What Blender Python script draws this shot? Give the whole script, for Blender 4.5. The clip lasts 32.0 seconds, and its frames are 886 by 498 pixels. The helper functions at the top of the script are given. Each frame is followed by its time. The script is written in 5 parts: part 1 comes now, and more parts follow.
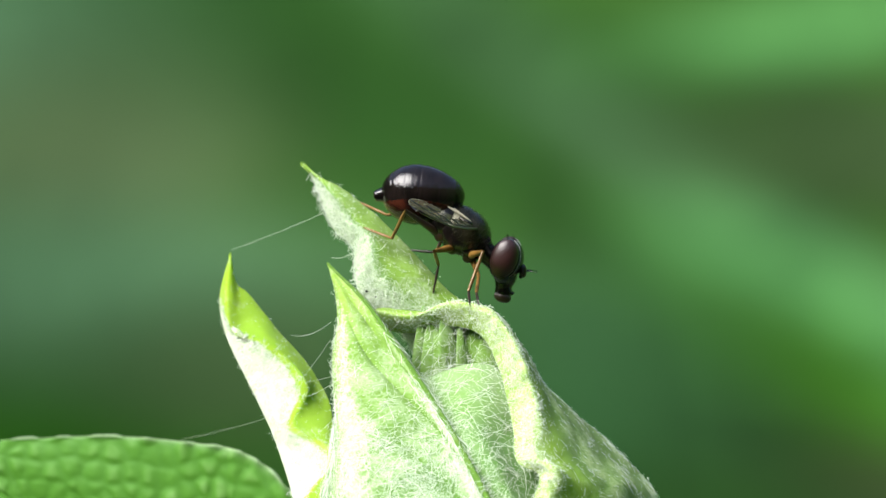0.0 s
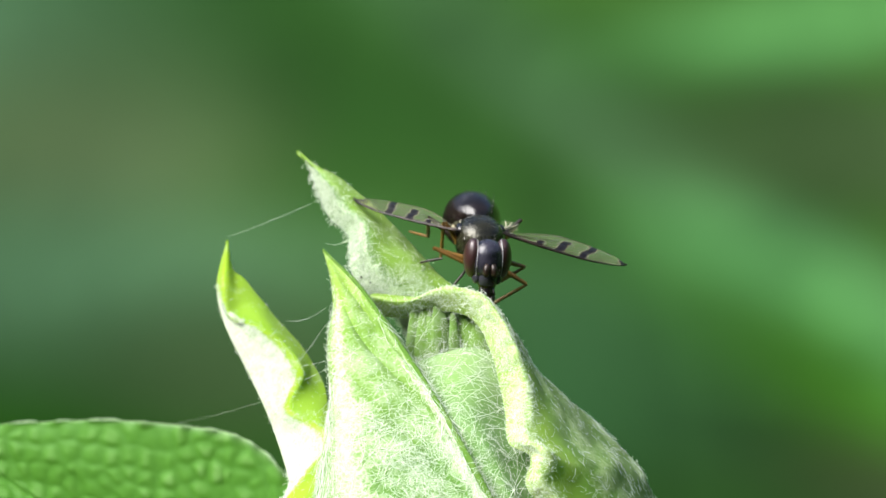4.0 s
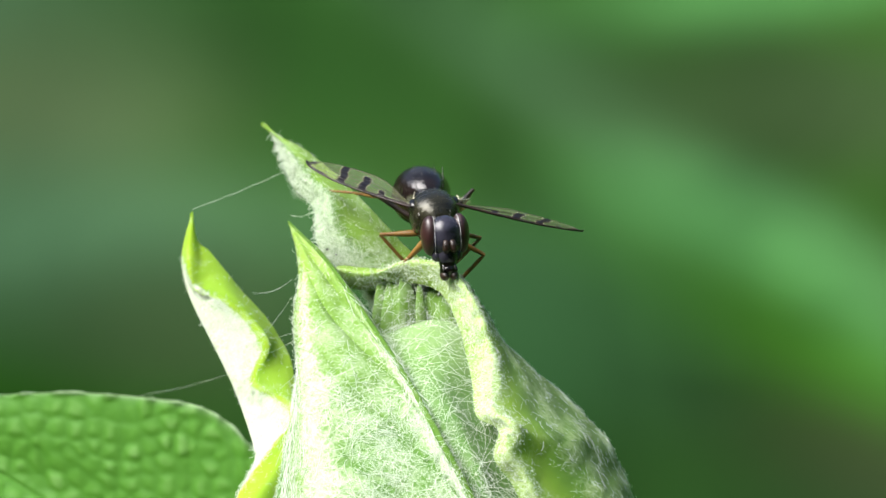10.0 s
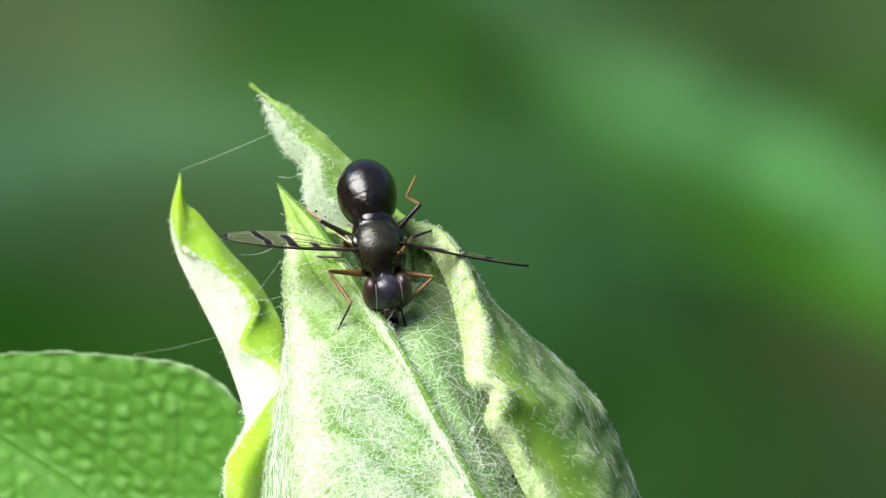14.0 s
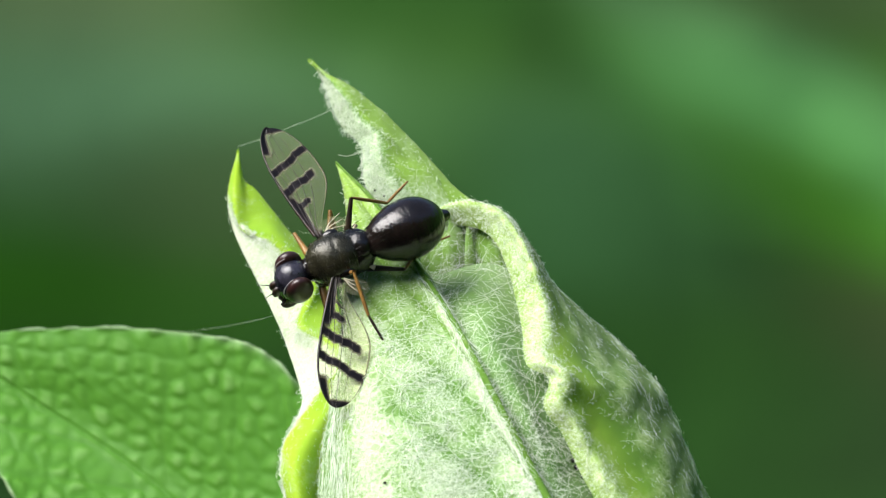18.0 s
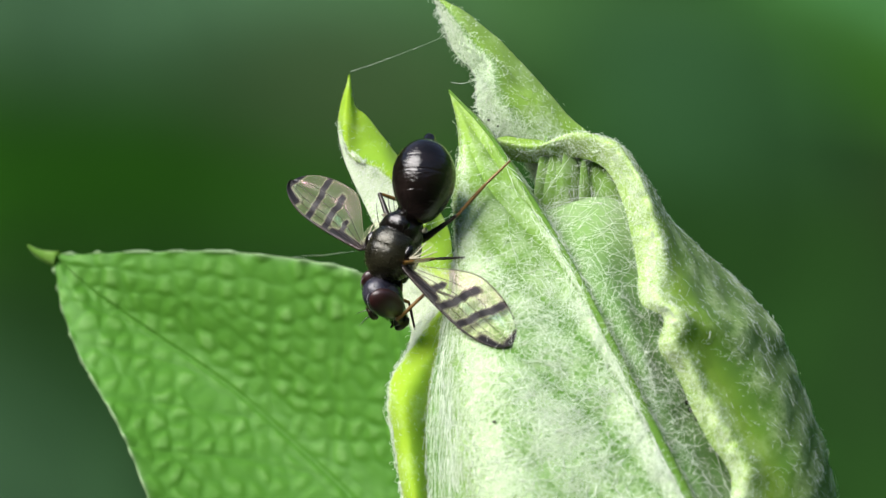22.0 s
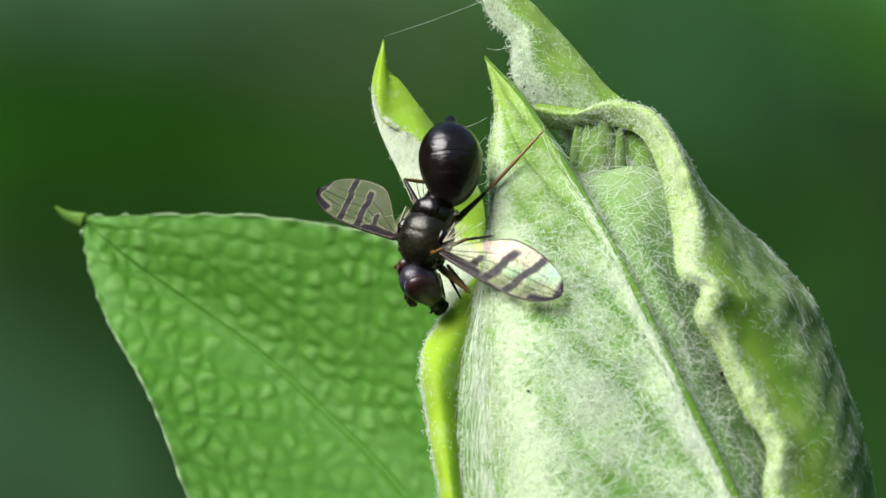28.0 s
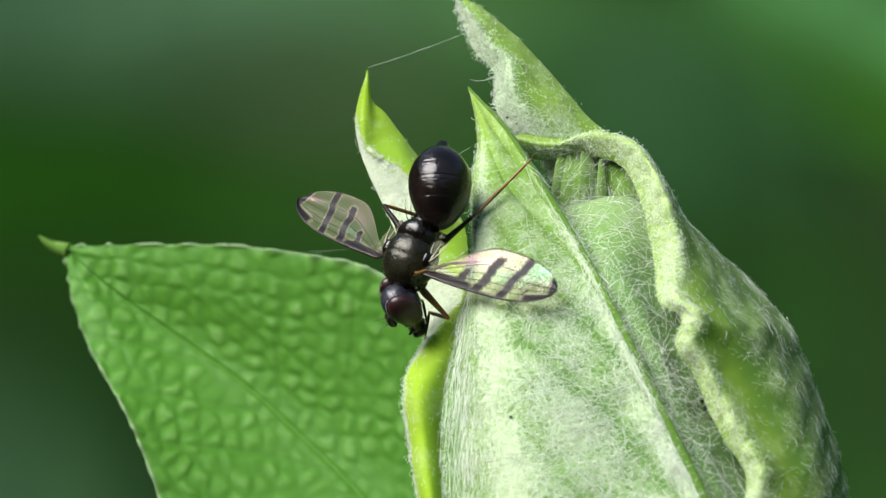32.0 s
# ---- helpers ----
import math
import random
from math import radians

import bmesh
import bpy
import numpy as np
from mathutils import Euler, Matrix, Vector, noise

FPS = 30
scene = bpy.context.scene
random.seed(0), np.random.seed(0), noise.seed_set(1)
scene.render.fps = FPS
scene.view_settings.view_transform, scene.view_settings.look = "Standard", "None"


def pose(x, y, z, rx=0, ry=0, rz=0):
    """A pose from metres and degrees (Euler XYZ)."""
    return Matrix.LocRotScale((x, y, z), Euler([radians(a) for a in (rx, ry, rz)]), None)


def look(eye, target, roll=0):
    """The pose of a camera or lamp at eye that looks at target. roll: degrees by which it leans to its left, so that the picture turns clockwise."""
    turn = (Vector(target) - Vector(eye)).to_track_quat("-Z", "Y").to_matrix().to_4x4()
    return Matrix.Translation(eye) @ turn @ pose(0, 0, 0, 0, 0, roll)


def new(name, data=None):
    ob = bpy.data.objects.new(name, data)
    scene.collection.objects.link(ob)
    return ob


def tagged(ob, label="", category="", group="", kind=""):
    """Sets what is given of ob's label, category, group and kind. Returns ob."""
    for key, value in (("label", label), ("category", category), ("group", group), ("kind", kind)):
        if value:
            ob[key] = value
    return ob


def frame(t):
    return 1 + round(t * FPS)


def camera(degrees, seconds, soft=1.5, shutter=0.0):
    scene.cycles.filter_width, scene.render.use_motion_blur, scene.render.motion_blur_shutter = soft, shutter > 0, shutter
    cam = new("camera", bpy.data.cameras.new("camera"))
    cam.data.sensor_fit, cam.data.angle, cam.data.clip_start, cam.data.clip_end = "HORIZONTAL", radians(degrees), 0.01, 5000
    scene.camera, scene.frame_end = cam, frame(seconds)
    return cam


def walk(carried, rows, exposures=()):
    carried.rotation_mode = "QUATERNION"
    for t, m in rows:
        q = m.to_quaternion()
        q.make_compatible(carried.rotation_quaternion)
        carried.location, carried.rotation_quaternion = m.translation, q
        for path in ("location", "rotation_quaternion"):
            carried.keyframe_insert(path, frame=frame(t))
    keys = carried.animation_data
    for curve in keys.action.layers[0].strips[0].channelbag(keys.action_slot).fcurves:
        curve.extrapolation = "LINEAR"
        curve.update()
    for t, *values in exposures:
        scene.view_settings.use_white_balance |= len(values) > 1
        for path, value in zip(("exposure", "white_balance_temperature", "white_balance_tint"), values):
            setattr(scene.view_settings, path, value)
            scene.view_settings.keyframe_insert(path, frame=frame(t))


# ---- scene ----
MM = 0.001

# ---- camera and its path ----
cam = camera(14.0, 32.0, soft=1.25)
cam.data.dof.use_dof = True
cam.data.dof.focus_distance = 0.0794
cam.data.dof.aperture_fstop = 190.0
walk(cam, [
    (0, pose(-0.000000, -0.081443, 0.000000, 90.000, 0.000, 0.000)),
    (0.5, pose(0.000042, -0.083241, -0.000379, 90.155, -0.077, -0.129)),
    (1, pose(-0.000072, -0.083076, -0.000461, 90.116, -0.171, -0.299)),
    (1.5, pose(-0.000248, -0.083173, -0.000319, 90.051, -0.196, -0.320)),
    (2, pose(-0.000336, -0.083103, -0.000409, 90.092, -0.220, -0.359)),
    (2.5, pose(-0.000262, -0.083198, -0.000380, 90.076, -0.184, -0.302)),
    (3, pose(-0.000227, -0.083123, -0.000313, 90.001, -0.163, -0.288)),
    (3.5, pose(-0.000125, -0.083104, -0.000280, 89.979, -0.129, -0.207)),
    (5.5, pose(-0.000097, -0.082902, -0.000024, 89.644, 0.037, -0.241)),
    (6, pose(0.000137, -0.082917, 0.000186, 89.414, 0.209, -0.180)),
    (6.5, pose(-0.000170, -0.082777, -0.000048, 89.535, 0.084, -0.424)),
    (7, pose(-0.000225, -0.082752, -0.000119, 89.523, 0.050, -0.528)),
    (7.5, pose(-0.000286, -0.082787, -0.000088, 89.453, -0.010, -0.584)),
    (8, pose(-0.000282, -0.082682, -0.000097, 89.373, 0.101, -0.700)),
    (8.5, pose(-0.000172, -0.082616, -0.000036, 89.344, 0.100, -0.699)),
    (9, pose(-0.000212, -0.082658, 0.000010, 89.285, 0.138, -0.788)),
    (9.5, pose(-0.000317, -0.082681, 0.000083, 89.229, 0.150, -0.893)),
    (10, pose(-0.000372, -0.082746, 0.000070, 89.290, 0.147, -0.904)),
    (10.5, pose(-0.000306, -0.082638, 0.000065, 89.288, 0.120, -0.911)),
    (11, pose(-0.000148, -0.082565, 0.000079, 89.299, 0.108, -0.849)),
    (11.5, pose(-0.000195, -0.082627, 0.000233, 89.261, 0.212, -0.742)),
    (11.7, pose(-0.000081, -0.082257, -0.000153, 89.147, 0.191, -0.711)),
    (12, pose(-0.000132, -0.082524, 0.000220, 89.263, 0.160, -0.597)),
    (12.5, pose(-0.000188, -0.082554, 0.000377, 88.978, 0.219, -0.654)),
    (13, pose(-0.000260, -0.082386, 0.000820, 88.433, 0.411, -0.950)),
    (13.5, pose(-0.000177, -0.082367, 0.001041, 88.188, 0.495, -0.916)),
    (14, pose(-0.000304, -0.082276, 0.001215, 87.875, 0.464, -1.037)),
    (14.5, pose(-0.000351, -0.082025, 0.001280, 87.720, 0.376, -0.926)),
    (16.5, pose(-0.000118, -0.081539, 0.001871, 87.044, 0.321, -0.658)),
    (16.7, pose(-0.000026, -0.081542, 0.001865, 87.068, 0.369, -0.511)),
    (17, pose(0.000001, -0.081645, 0.001888, 87.114, 0.445, -0.257)),
    (17.2, pose(-0.000191, -0.081560, 0.001839, 87.146, 0.338, -0.299)),
    (17.5, pose(-0.000368, -0.081557, 0.001734, 87.185, 0.175, -0.397)),
    (17.7, pose(-0.000473, -0.081513, 0.001846, 87.177, 0.128, -0.301)),
    (18, pose(-0.000477, -0.081519, 0.001836, 87.109, 0.055, -0.203)),
    (18.5, pose(-0.000313, -0.081190, 0.001792, 86.999, -0.075, 0.106)),
    (19, pose(-0.000363, -0.080922, 0.002033, 86.612, -0.119, 0.406)),
    (19.5, pose(-0.000608, -0.080537, 0.002203, 86.256, -0.337, 0.943)),
    (20, pose(-0.000451, -0.080365, 0.002367, 85.980, -0.410, 1.114)),
    (20.5, pose(-0.000351, -0.080254, 0.002394, 85.967, -0.323, 1.084)),
    (21, pose(-0.000280, -0.080147, 0.002514, 85.840, -0.456, 1.326)),
    (21.5, pose(-0.000379, -0.080081, 0.002610, 85.629, -0.547, 1.306)),
    (22, pose(-0.000672, -0.079763, 0.002710, 85.316, -0.742, 1.517)),
    (22.5, pose(-0.000581, -0.079663, 0.002733, 85.221, -0.816, 1.653)),
    (23, pose(-0.000579, -0.079701, 0.002696, 85.197, -0.767, 1.674)),
    (23.5, pose(-0.000584, -0.079646, 0.002777, 85.147, -0.793, 1.675)),
    (24, pose(-0.000593, -0.079576, 0.002733, 85.139, -0.864, 1.670)),
    (24.5, pose(-0.000964, -0.079401, 0.002837, 84.852, -1.226, 1.584)),
    (25, pose(-0.000877, -0.079443, 0.002811, 84.885, -1.134, 1.596)),
    (25.5, pose(-0.001081, -0.079439, 0.002842, 84.803, -1.194, 1.558)),
    (26, pose(-0.001285, -0.079327, 0.002798, 84.782, -1.307, 1.565)),
    (26.5, pose(-0.001281, -0.079339, 0.002852, 84.724, -1.399, 1.625)),
    (28.5, pose(-0.001441, -0.079269, 0.002671, 84.729, -1.553, 1.525)),
    (29, pose(-0.001405, -0.079339, 0.002613, 84.880, -1.640, 1.432)),
    (29.5, pose(-0.001598, -0.079442, 0.002609, 84.861, -1.697, 1.413)),
    (30, pose(-0.001478, -0.079367, 0.002451, 84.990, -1.749, 1.493)),
    (30.5, pose(-0.001387, -0.079557, 0.002306, 85.266, -1.749, 1.262)),
    (31, pose(-0.001542, -0.079802, 0.002381, 85.412, -1.723, 1.250)),
    (31.5, pose(-0.001660, -0.079836, 0.002287, 85.527, -1.813, 1.127)),
    (32, pose(-0.001761, -0.080047, 0.002211, 85.615, -1.879, 1.072)),
], exposures=[(0, 1.67), (12, 1.58), (18, 1.48), (24, 1.21), (32, 1.16)])

# ---- light ----
SUN_FROM = Vector((-0.71, -0.44, 0.73)).normalized()
world = bpy.data.worlds.new("sky")
scene.world = world
world.use_nodes = True
wn = world.node_tree.nodes
sky = wn.new("ShaderNodeTexSky")
sky.sky_type = "NISHITA"
sky.sun_disc = False
sky.sun_elevation = math.asin(SUN_FROM.z)
sky.sun_rotation = math.atan2(SUN_FROM.x, SUN_FROM.y)
wn["Background"].inputs["Strength"].default_value = 0.09
world.node_tree.links.new(sky.outputs["Color"], wn["Background"].inputs["Color"])
sun = new("sun", bpy.data.lights.new("sun", "SUN"))
sun.data.energy = 5.3
sun.data.angle = radians(52.0)
sun.data.color = (1.0, 0.97, 0.94)
sun.matrix_world = look(SUN_FROM, (0, 0, 0))


# ---- materials ----
class Mat:
    """A node material with short calls for its nodes."""

    def __init__(self, name):
        self.m = bpy.data.materials.new(name)
        self.m.use_nodes = True
        self.t = self.m.node_tree
        self.p = self.t.nodes["Principled BSDF"]
        self.out = self.t.nodes["Material Output"]
        self.co = self.t.nodes.new("ShaderNodeTexCoord").outputs["Object"]

    def link(self, a, b):
        self.t.links.new(a, b)

    def set(self, **kw):
        for k, v in kw.items():
            self.p.inputs[k.replace("_", " ")].default_value = v
        return self

    def noise(self, scale, detail=4.0, rough=0.55, distortion=0.0, stretch=None):
        n = self.t.nodes.new("ShaderNodeTexNoise")
        n.inputs["Scale"].default_value = scale
        n.inputs["Detail"].default_value = detail
        n.inputs["Roughness"].default_value = rough
        n.inputs["Distortion"].default_value = distortion
        co = self.co
        if stretch:
            mp = self.t.nodes.new("ShaderNodeMapping")
            mp.inputs["Scale"].default_value = stretch
            self.link(self.co, mp.inputs["Vector"])
            co = mp.outputs["Vector"]
        self.link(co, n.inputs["Vector"])
        return n.outputs["Fac"]

    def cells(self, scale, feature="F1"):
        n = self.t.nodes.new("ShaderNodeTexVoronoi")
        n.feature = feature
        n.inputs["Scale"].default_value = scale
        self.link(self.co, n.inputs["Vector"])
        return n.outputs["Distance"]

    def ramp(self, fac, stops):
        r = self.t.nodes.new("ShaderNodeValToRGB")
        while len(r.color_ramp.elements) < len(stops):
            r.color_ramp.elements.new(0.5)
        for e, (pos, col) in zip(r.color_ramp.elements, stops):
            e.position = pos
            e.color = (*col, 1) if len(col) == 3 else col
        self.link(fac, r.inputs["Fac"])
        return r.outputs["Color"]

    def math(self, op, a, b=0.0, c=0.0):
        n = self.t.nodes.new("ShaderNodeMath")
        n.operation = op
        for i, v in enumerate((a, b, c)):
            if isinstance(v, (int, float)):
                n.inputs[i].default_value = v
            else:
                self.link(v, n.inputs[i])
        return n.outputs["Value"]

    def mix(self, fac, a, b, mode="MIX"):
        n = self.t.nodes.new("ShaderNodeMix")
        n.data_type = "RGBA"
        n.blend_type = mode
        for key, v in (("Factor", fac), ("A", a), ("B", b)):
            s = [i for i in n.inputs if i.name == key and i.enabled][0]
            if isinstance(v, (int, float)):
                s.default_value = v
            elif isinstance(v, tuple):
                s.default_value = (*v, 1)
            else:
                self.link(v, s)
        return [o for o in n.outputs if o.enabled][0]

    def bump(self, height, strength, distance):
        n = self.t.nodes.new("ShaderNodeBump")
        n.inputs["Strength"].default_value = strength
        n.inputs["Distance"].default_value = distance
        self.link(height, n.inputs["Height"])
        self.link(n.outputs["Normal"], self.p.inputs["Normal"])
        return n.outputs["Normal"]

    def colour(self, c):
        self.link(c, self.p.inputs["Base Color"])

    def leafy(self, colour, share):
        """Let light through: mixes in a translucent shader of the given colour."""
        tr = self.t.nodes.new("ShaderNodeBsdfTranslucent")
        self.link(colour, tr.inputs["Color"])
        mx = self.t.nodes.new("ShaderNodeMixShader")
        mx.inputs["Fac"].default_value = share
        self.link(self.p.outputs["BSDF"], mx.inputs[1])
        self.link(tr.outputs["BSDF"], mx.inputs[2])
        self.link(mx.outputs["Shader"], self.out.inputs["Surface"])


def attribute(mat, name):
    n = mat.t.nodes.new("ShaderNodeAttribute")
    n.attribute_name = name
    return n.outputs["Fac"]


def wool_leaf_material(name, green, lime, wool, glow=0.3):
    """Young leaf under a felt of white hair; the mesh tells where felt lies and where the blade is bare and bright."""
    m = Mat(name)
    fine = m.noise(11000, 4, 0.7, 0.8)
    patch = m.noise(1300, 3, 0.6, 0.5)
    warp = m.t.nodes.new("ShaderNodeTexNoise")
    warp.inputs["Scale"].default_value = 2600
    warp.inputs["Detail"].default_value = 3
    m.link(m.co, warp.inputs["Vector"])
    shift = m.t.nodes.new("ShaderNodeVectorMath")
    shift.operation = "MULTIPLY_ADD"
    shift.inputs[1].default_value = (0.0005, 0.0005, 0.0005)
    m.link(warp.outputs["Color"], shift.inputs[0])
    m.link(m.co, shift.inputs[2])
    lines = []
    for scale in (3600, 6100):
        web = m.t.nodes.new("ShaderNodeTexVoronoi")
        web.feature = "DISTANCE_TO_EDGE"
        web.inputs["Scale"].default_value = scale
        m.link(shift.outputs["Vector"], web.inputs["Vector"])
        strand = m.t.nodes.new("ShaderNodeMapRange")
        strand.inputs["From Max"].default_value = 0.10
        strand.inputs["To Min"].default_value = 1.0
        strand.inputs["To Max"].default_value = 0.0
        m.link(web.outputs["Distance"], strand.inputs["Value"])
        lines.append(strand.outputs["Result"])
    net = m.math("MAXIMUM", *lines)
    felt = attribute(m, "felt")
    cover = m.math("ADD", felt, m.math("MULTIPLY_ADD", fine, 0.7, -0.42))
    cover = m.math("ADD", cover, m.math("MULTIPLY_ADD", patch, 1.3, -0.70))
    cover = m.math("ADD", cover, m.math("MULTIPLY", net, m.math("MULTIPLY", m.math("MINIMUM", felt, 0.5), 1.7)))
    cover = m.math("MINIMUM", m.math("MAXIMUM", cover, 0.0), 1.0)
    blade = m.mix(m.math("MULTIPLY_ADD", patch, 0.4, m.math("MULTIPLY_ADD", attribute(m, "lime"), 0.9, -0.2)), green, lime)
    col = m.mix(cover, blade, wool)
    m.colour(col)
    m.set(Roughness=0.75)
    m.p.inputs["Specular IOR Level"].default_value = 0.2
    m.p.inputs["Sheen Weight"].default_value = 0.12
    m.bump(m.math("MULTIPLY_ADD", net, 0.35, fine), 0.45, 0.00003)
    m.leafy(m.mix(0.4, col, lime), glow)
    return m.m


LEAF_FRONT = wool_leaf_material("young_leaf_woolly", (0.100, 0.23, 0.036), (0.25, 0.41, 0.05), (0.50, 0.62, 0.39), 0.3)
LEAF_LIP = wool_leaf_material("young_leaf_bare", (0.105, 0.235, 0.026), (0.30, 0.50, 0.035), (0.57, 0.71, 0.34), 0.45)
LEAF_BRACT = wool_leaf_material("outer_leaf_bright", (0.24, 0.44, 0.035), (0.46, 0.66, 0.04), (0.74, 0.79, 0.66), 0.55)
# Leaflet greens lowered to stand in for shadow in the bud's hollow.
LEAF_YOUNG = wool_leaf_material("youngest_leaf_pale", (0.14, 0.29, 0.04), (0.24, 0.42, 0.07), (0.42, 0.53, 0.32), 0.5)
# Grey felt; the shade inside the bud is darkened into these colours too.
LEAF_INNER = wool_leaf_material("young_leaf_grey_felt_shaded", (0.10, 0.23, 0.04), (0.18, 0.33, 0.07), (0.24, 0.34, 0.17), 0.25)


def broad_leaf_material():
    m = Mat("broad_leaf_green")
    fine = m.noise(2500, 4, 0.6)
    patch = m.noise(350, 3, 0.6)
    # Colour follows the relief: lit bump tops and shaded hollows are painted in.
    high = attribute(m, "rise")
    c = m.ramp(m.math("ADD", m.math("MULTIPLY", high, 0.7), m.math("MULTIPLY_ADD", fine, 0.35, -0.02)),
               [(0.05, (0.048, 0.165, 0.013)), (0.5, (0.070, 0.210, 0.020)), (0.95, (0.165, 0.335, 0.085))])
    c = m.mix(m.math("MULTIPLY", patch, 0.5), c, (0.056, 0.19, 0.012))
    c = m.mix(attribute(m, "felt"), c, (0.30, 0.38, 0.24))
    m.colour(c)
    m.set(Roughness=0.6)
    m.p.inputs["Specular IOR Level"].default_value = 0.22
    m.bump(fine, 0.2, 0.00004)
    m.leafy(c, 0.25)
    return m.m


LEAF_BROAD = broad_leaf_material()


def hair_material():
    m = Mat("white_plant_hair")
    m.colour(m.ramp(m.noise(400, 2), [(0.3, (0.83, 0.90, 0.80)), (0.7, (0.93, 0.95, 0.92))]))
    m.set(Roughness=0.45)
    tr = m.ramp(m.noise(300, 2), [(0.3, (0.78, 0.88, 0.66)), (0.7, (0.90, 0.94, 0.84))])
    m.leafy(tr, 0.5)
    return m.m


HAIR = hair_material()


def chitin_material(name, base, sheen, rough, bump=0.35, scale=16000, stretch=(2.5, 1.0, 1.0)):
    m = Mat(name)
    fine = m.noise(scale, 3, 0.6, 0.0, stretch)
    m.colour(m.ramp(m.noise(1800, 3), [(0.35, base), (0.75, sheen)]))
    m.link(m.math("MULTIPLY_ADD", fine, 0.2, rough - 0.06), m.p.inputs["Roughness"])
    m.set(Coat_Weight=0.0, Coat_Roughness=0.1)
    m.p.inputs["Specular IOR Level"].default_value = 0.4
    grain = m.noise(26000, 2, 0.5, 0.0, stretch)
    m.bump(m.math("MULTIPLY_ADD", grain, 0.08, m.math("MULTIPLY", fine, 0.8)), bump, 0.00003)
    return m.m


BLACK = chitin_material("black_chitin", (0.0025, 0.002, 0.0017), (0.008, 0.006, 0.005), 0.12, 0.55, 6000)
BRONZE = chitin_material("dusted_bronze_chitin", (0.008, 0.0075, 0.0045), (0.034, 0.032, 0.017), 0.22, 0.5, 9000)
BRONZE.node_tree.nodes["Principled BSDF"].inputs["Metallic"].default_value = 0.35
FACE = chitin_material("blue_black_chitin", (0.004, 0.004, 0.007), (0.045, 0.043, 0.060), 0.20)
SEGMENTS = chitin_material("ringed_black_chitin", (0.004, 0.003, 0.0026), (0.012, 0.008, 0.007), 0.07, 0.6, 8000, (1.9, 1.0, 1.0))
SEGMENTS.node_tree.nodes["Principled BSDF"].inputs["Specular IOR Level"].default_value = 0.36
BELLY = chitin_material("red_brown_chitin", (0.006, 0.0025, 0.002), (0.060, 0.015, 0.007), 0.16)
SILVER = chitin_material("silver_dusting", (0.22, 0.21, 0.21), (0.32, 0.32, 0.32), 0.5)
AMBER = chitin_material("amber_leg_chitin", (0.12, 0.060, 0.012), (0.25, 0.135, 0.03), 0.35)
DUSK = chitin_material("dark_leg_chitin", (0.006, 0.004, 0.0025), (0.03, 0.014, 0.007), 0.35)
PALE = chitin_material("pale_membrane", (0.32, 0.29, 0.20), (0.42, 0.39, 0.30), 0.5)


def eye_material():
    m = Mat("red_brown_eye")
    facet = m.cells(26000)
    m.colour(m.ramp(m.noise(1500, 2), [(0.3, (0.013, 0.0045, 0.004)), (0.7, (0.030, 0.009, 0.008))]))
    m.set(Roughness=0.4)
    m.bump(facet, 0.3, 0.00001)
    return m.m


EYE = eye_material()


def wing_material():
    """Clear, faintly yellow membrane with dark cross bands; a little iridescent gloss."""
    m = Mat("banded_wing_membrane")
    dark = attribute(m, "band")
    tr = m.t.nodes.new("ShaderNodeBsdfTransparent")
    m.link(m.ramp(dark, [(0.0, (0.995, 0.985, 0.93)), (0.5, (0.40, 0.35, 0.30)), (1.0, (0.05, 0.042, 0.040))]), tr.inputs["Color"])
    m.colour(m.ramp(dark, [(0.0, (0.52, 0.54, 0.34)), (0.6, (0.03, 0.024, 0.022)), (1.0, (0.005, 0.004, 0.005))]))
    m.set(Roughness=0.45)
    m.p.inputs["Specular IOR Level"].default_value = 0.15
    m.bump(m.noise(3000, 2), 0.25, 0.00004)
    mx = m.t.nodes.new("ShaderNodeMixShader")
    m.link(m.math("MULTIPLY_ADD", dark, 0.91, 0.045), mx.inputs["Fac"])
    m.link(tr.outputs["BSDF"], mx.inputs[1])
    m.link(m.p.outputs["BSDF"], mx.inputs[2])
    gl = m.t.nodes.new("ShaderNodeBsdfGlossy")
    gl.inputs["Roughness"].default_value = 0.2
    film = m.ramp(m.noise(700, 1, 0.5, 0.5), [(0.34, (0.004, 0.004, 0.004)), (0.44, (0.022, 0.011, 0.016)), (0.52, (0.008, 0.008, 0.008)), (0.60, (0.008, 0.026, 0.019)), (0.72, (0.008, 0.007, 0.009))])
    m.link(m.mix(attribute(m, "sheen"), (0.0015, 0.0015, 0.0015), film), gl.inputs["Color"])
    add = m.t.nodes.new("ShaderNodeAddShader")
    m.link(mx.outputs["Shader"], add.inputs[0])
    m.link(gl.outputs["BSDF"], add.inputs[1])
    m.link(add.outputs["Shader"], m.out.inputs["Surface"])
    return m.m


WING = wing_material()


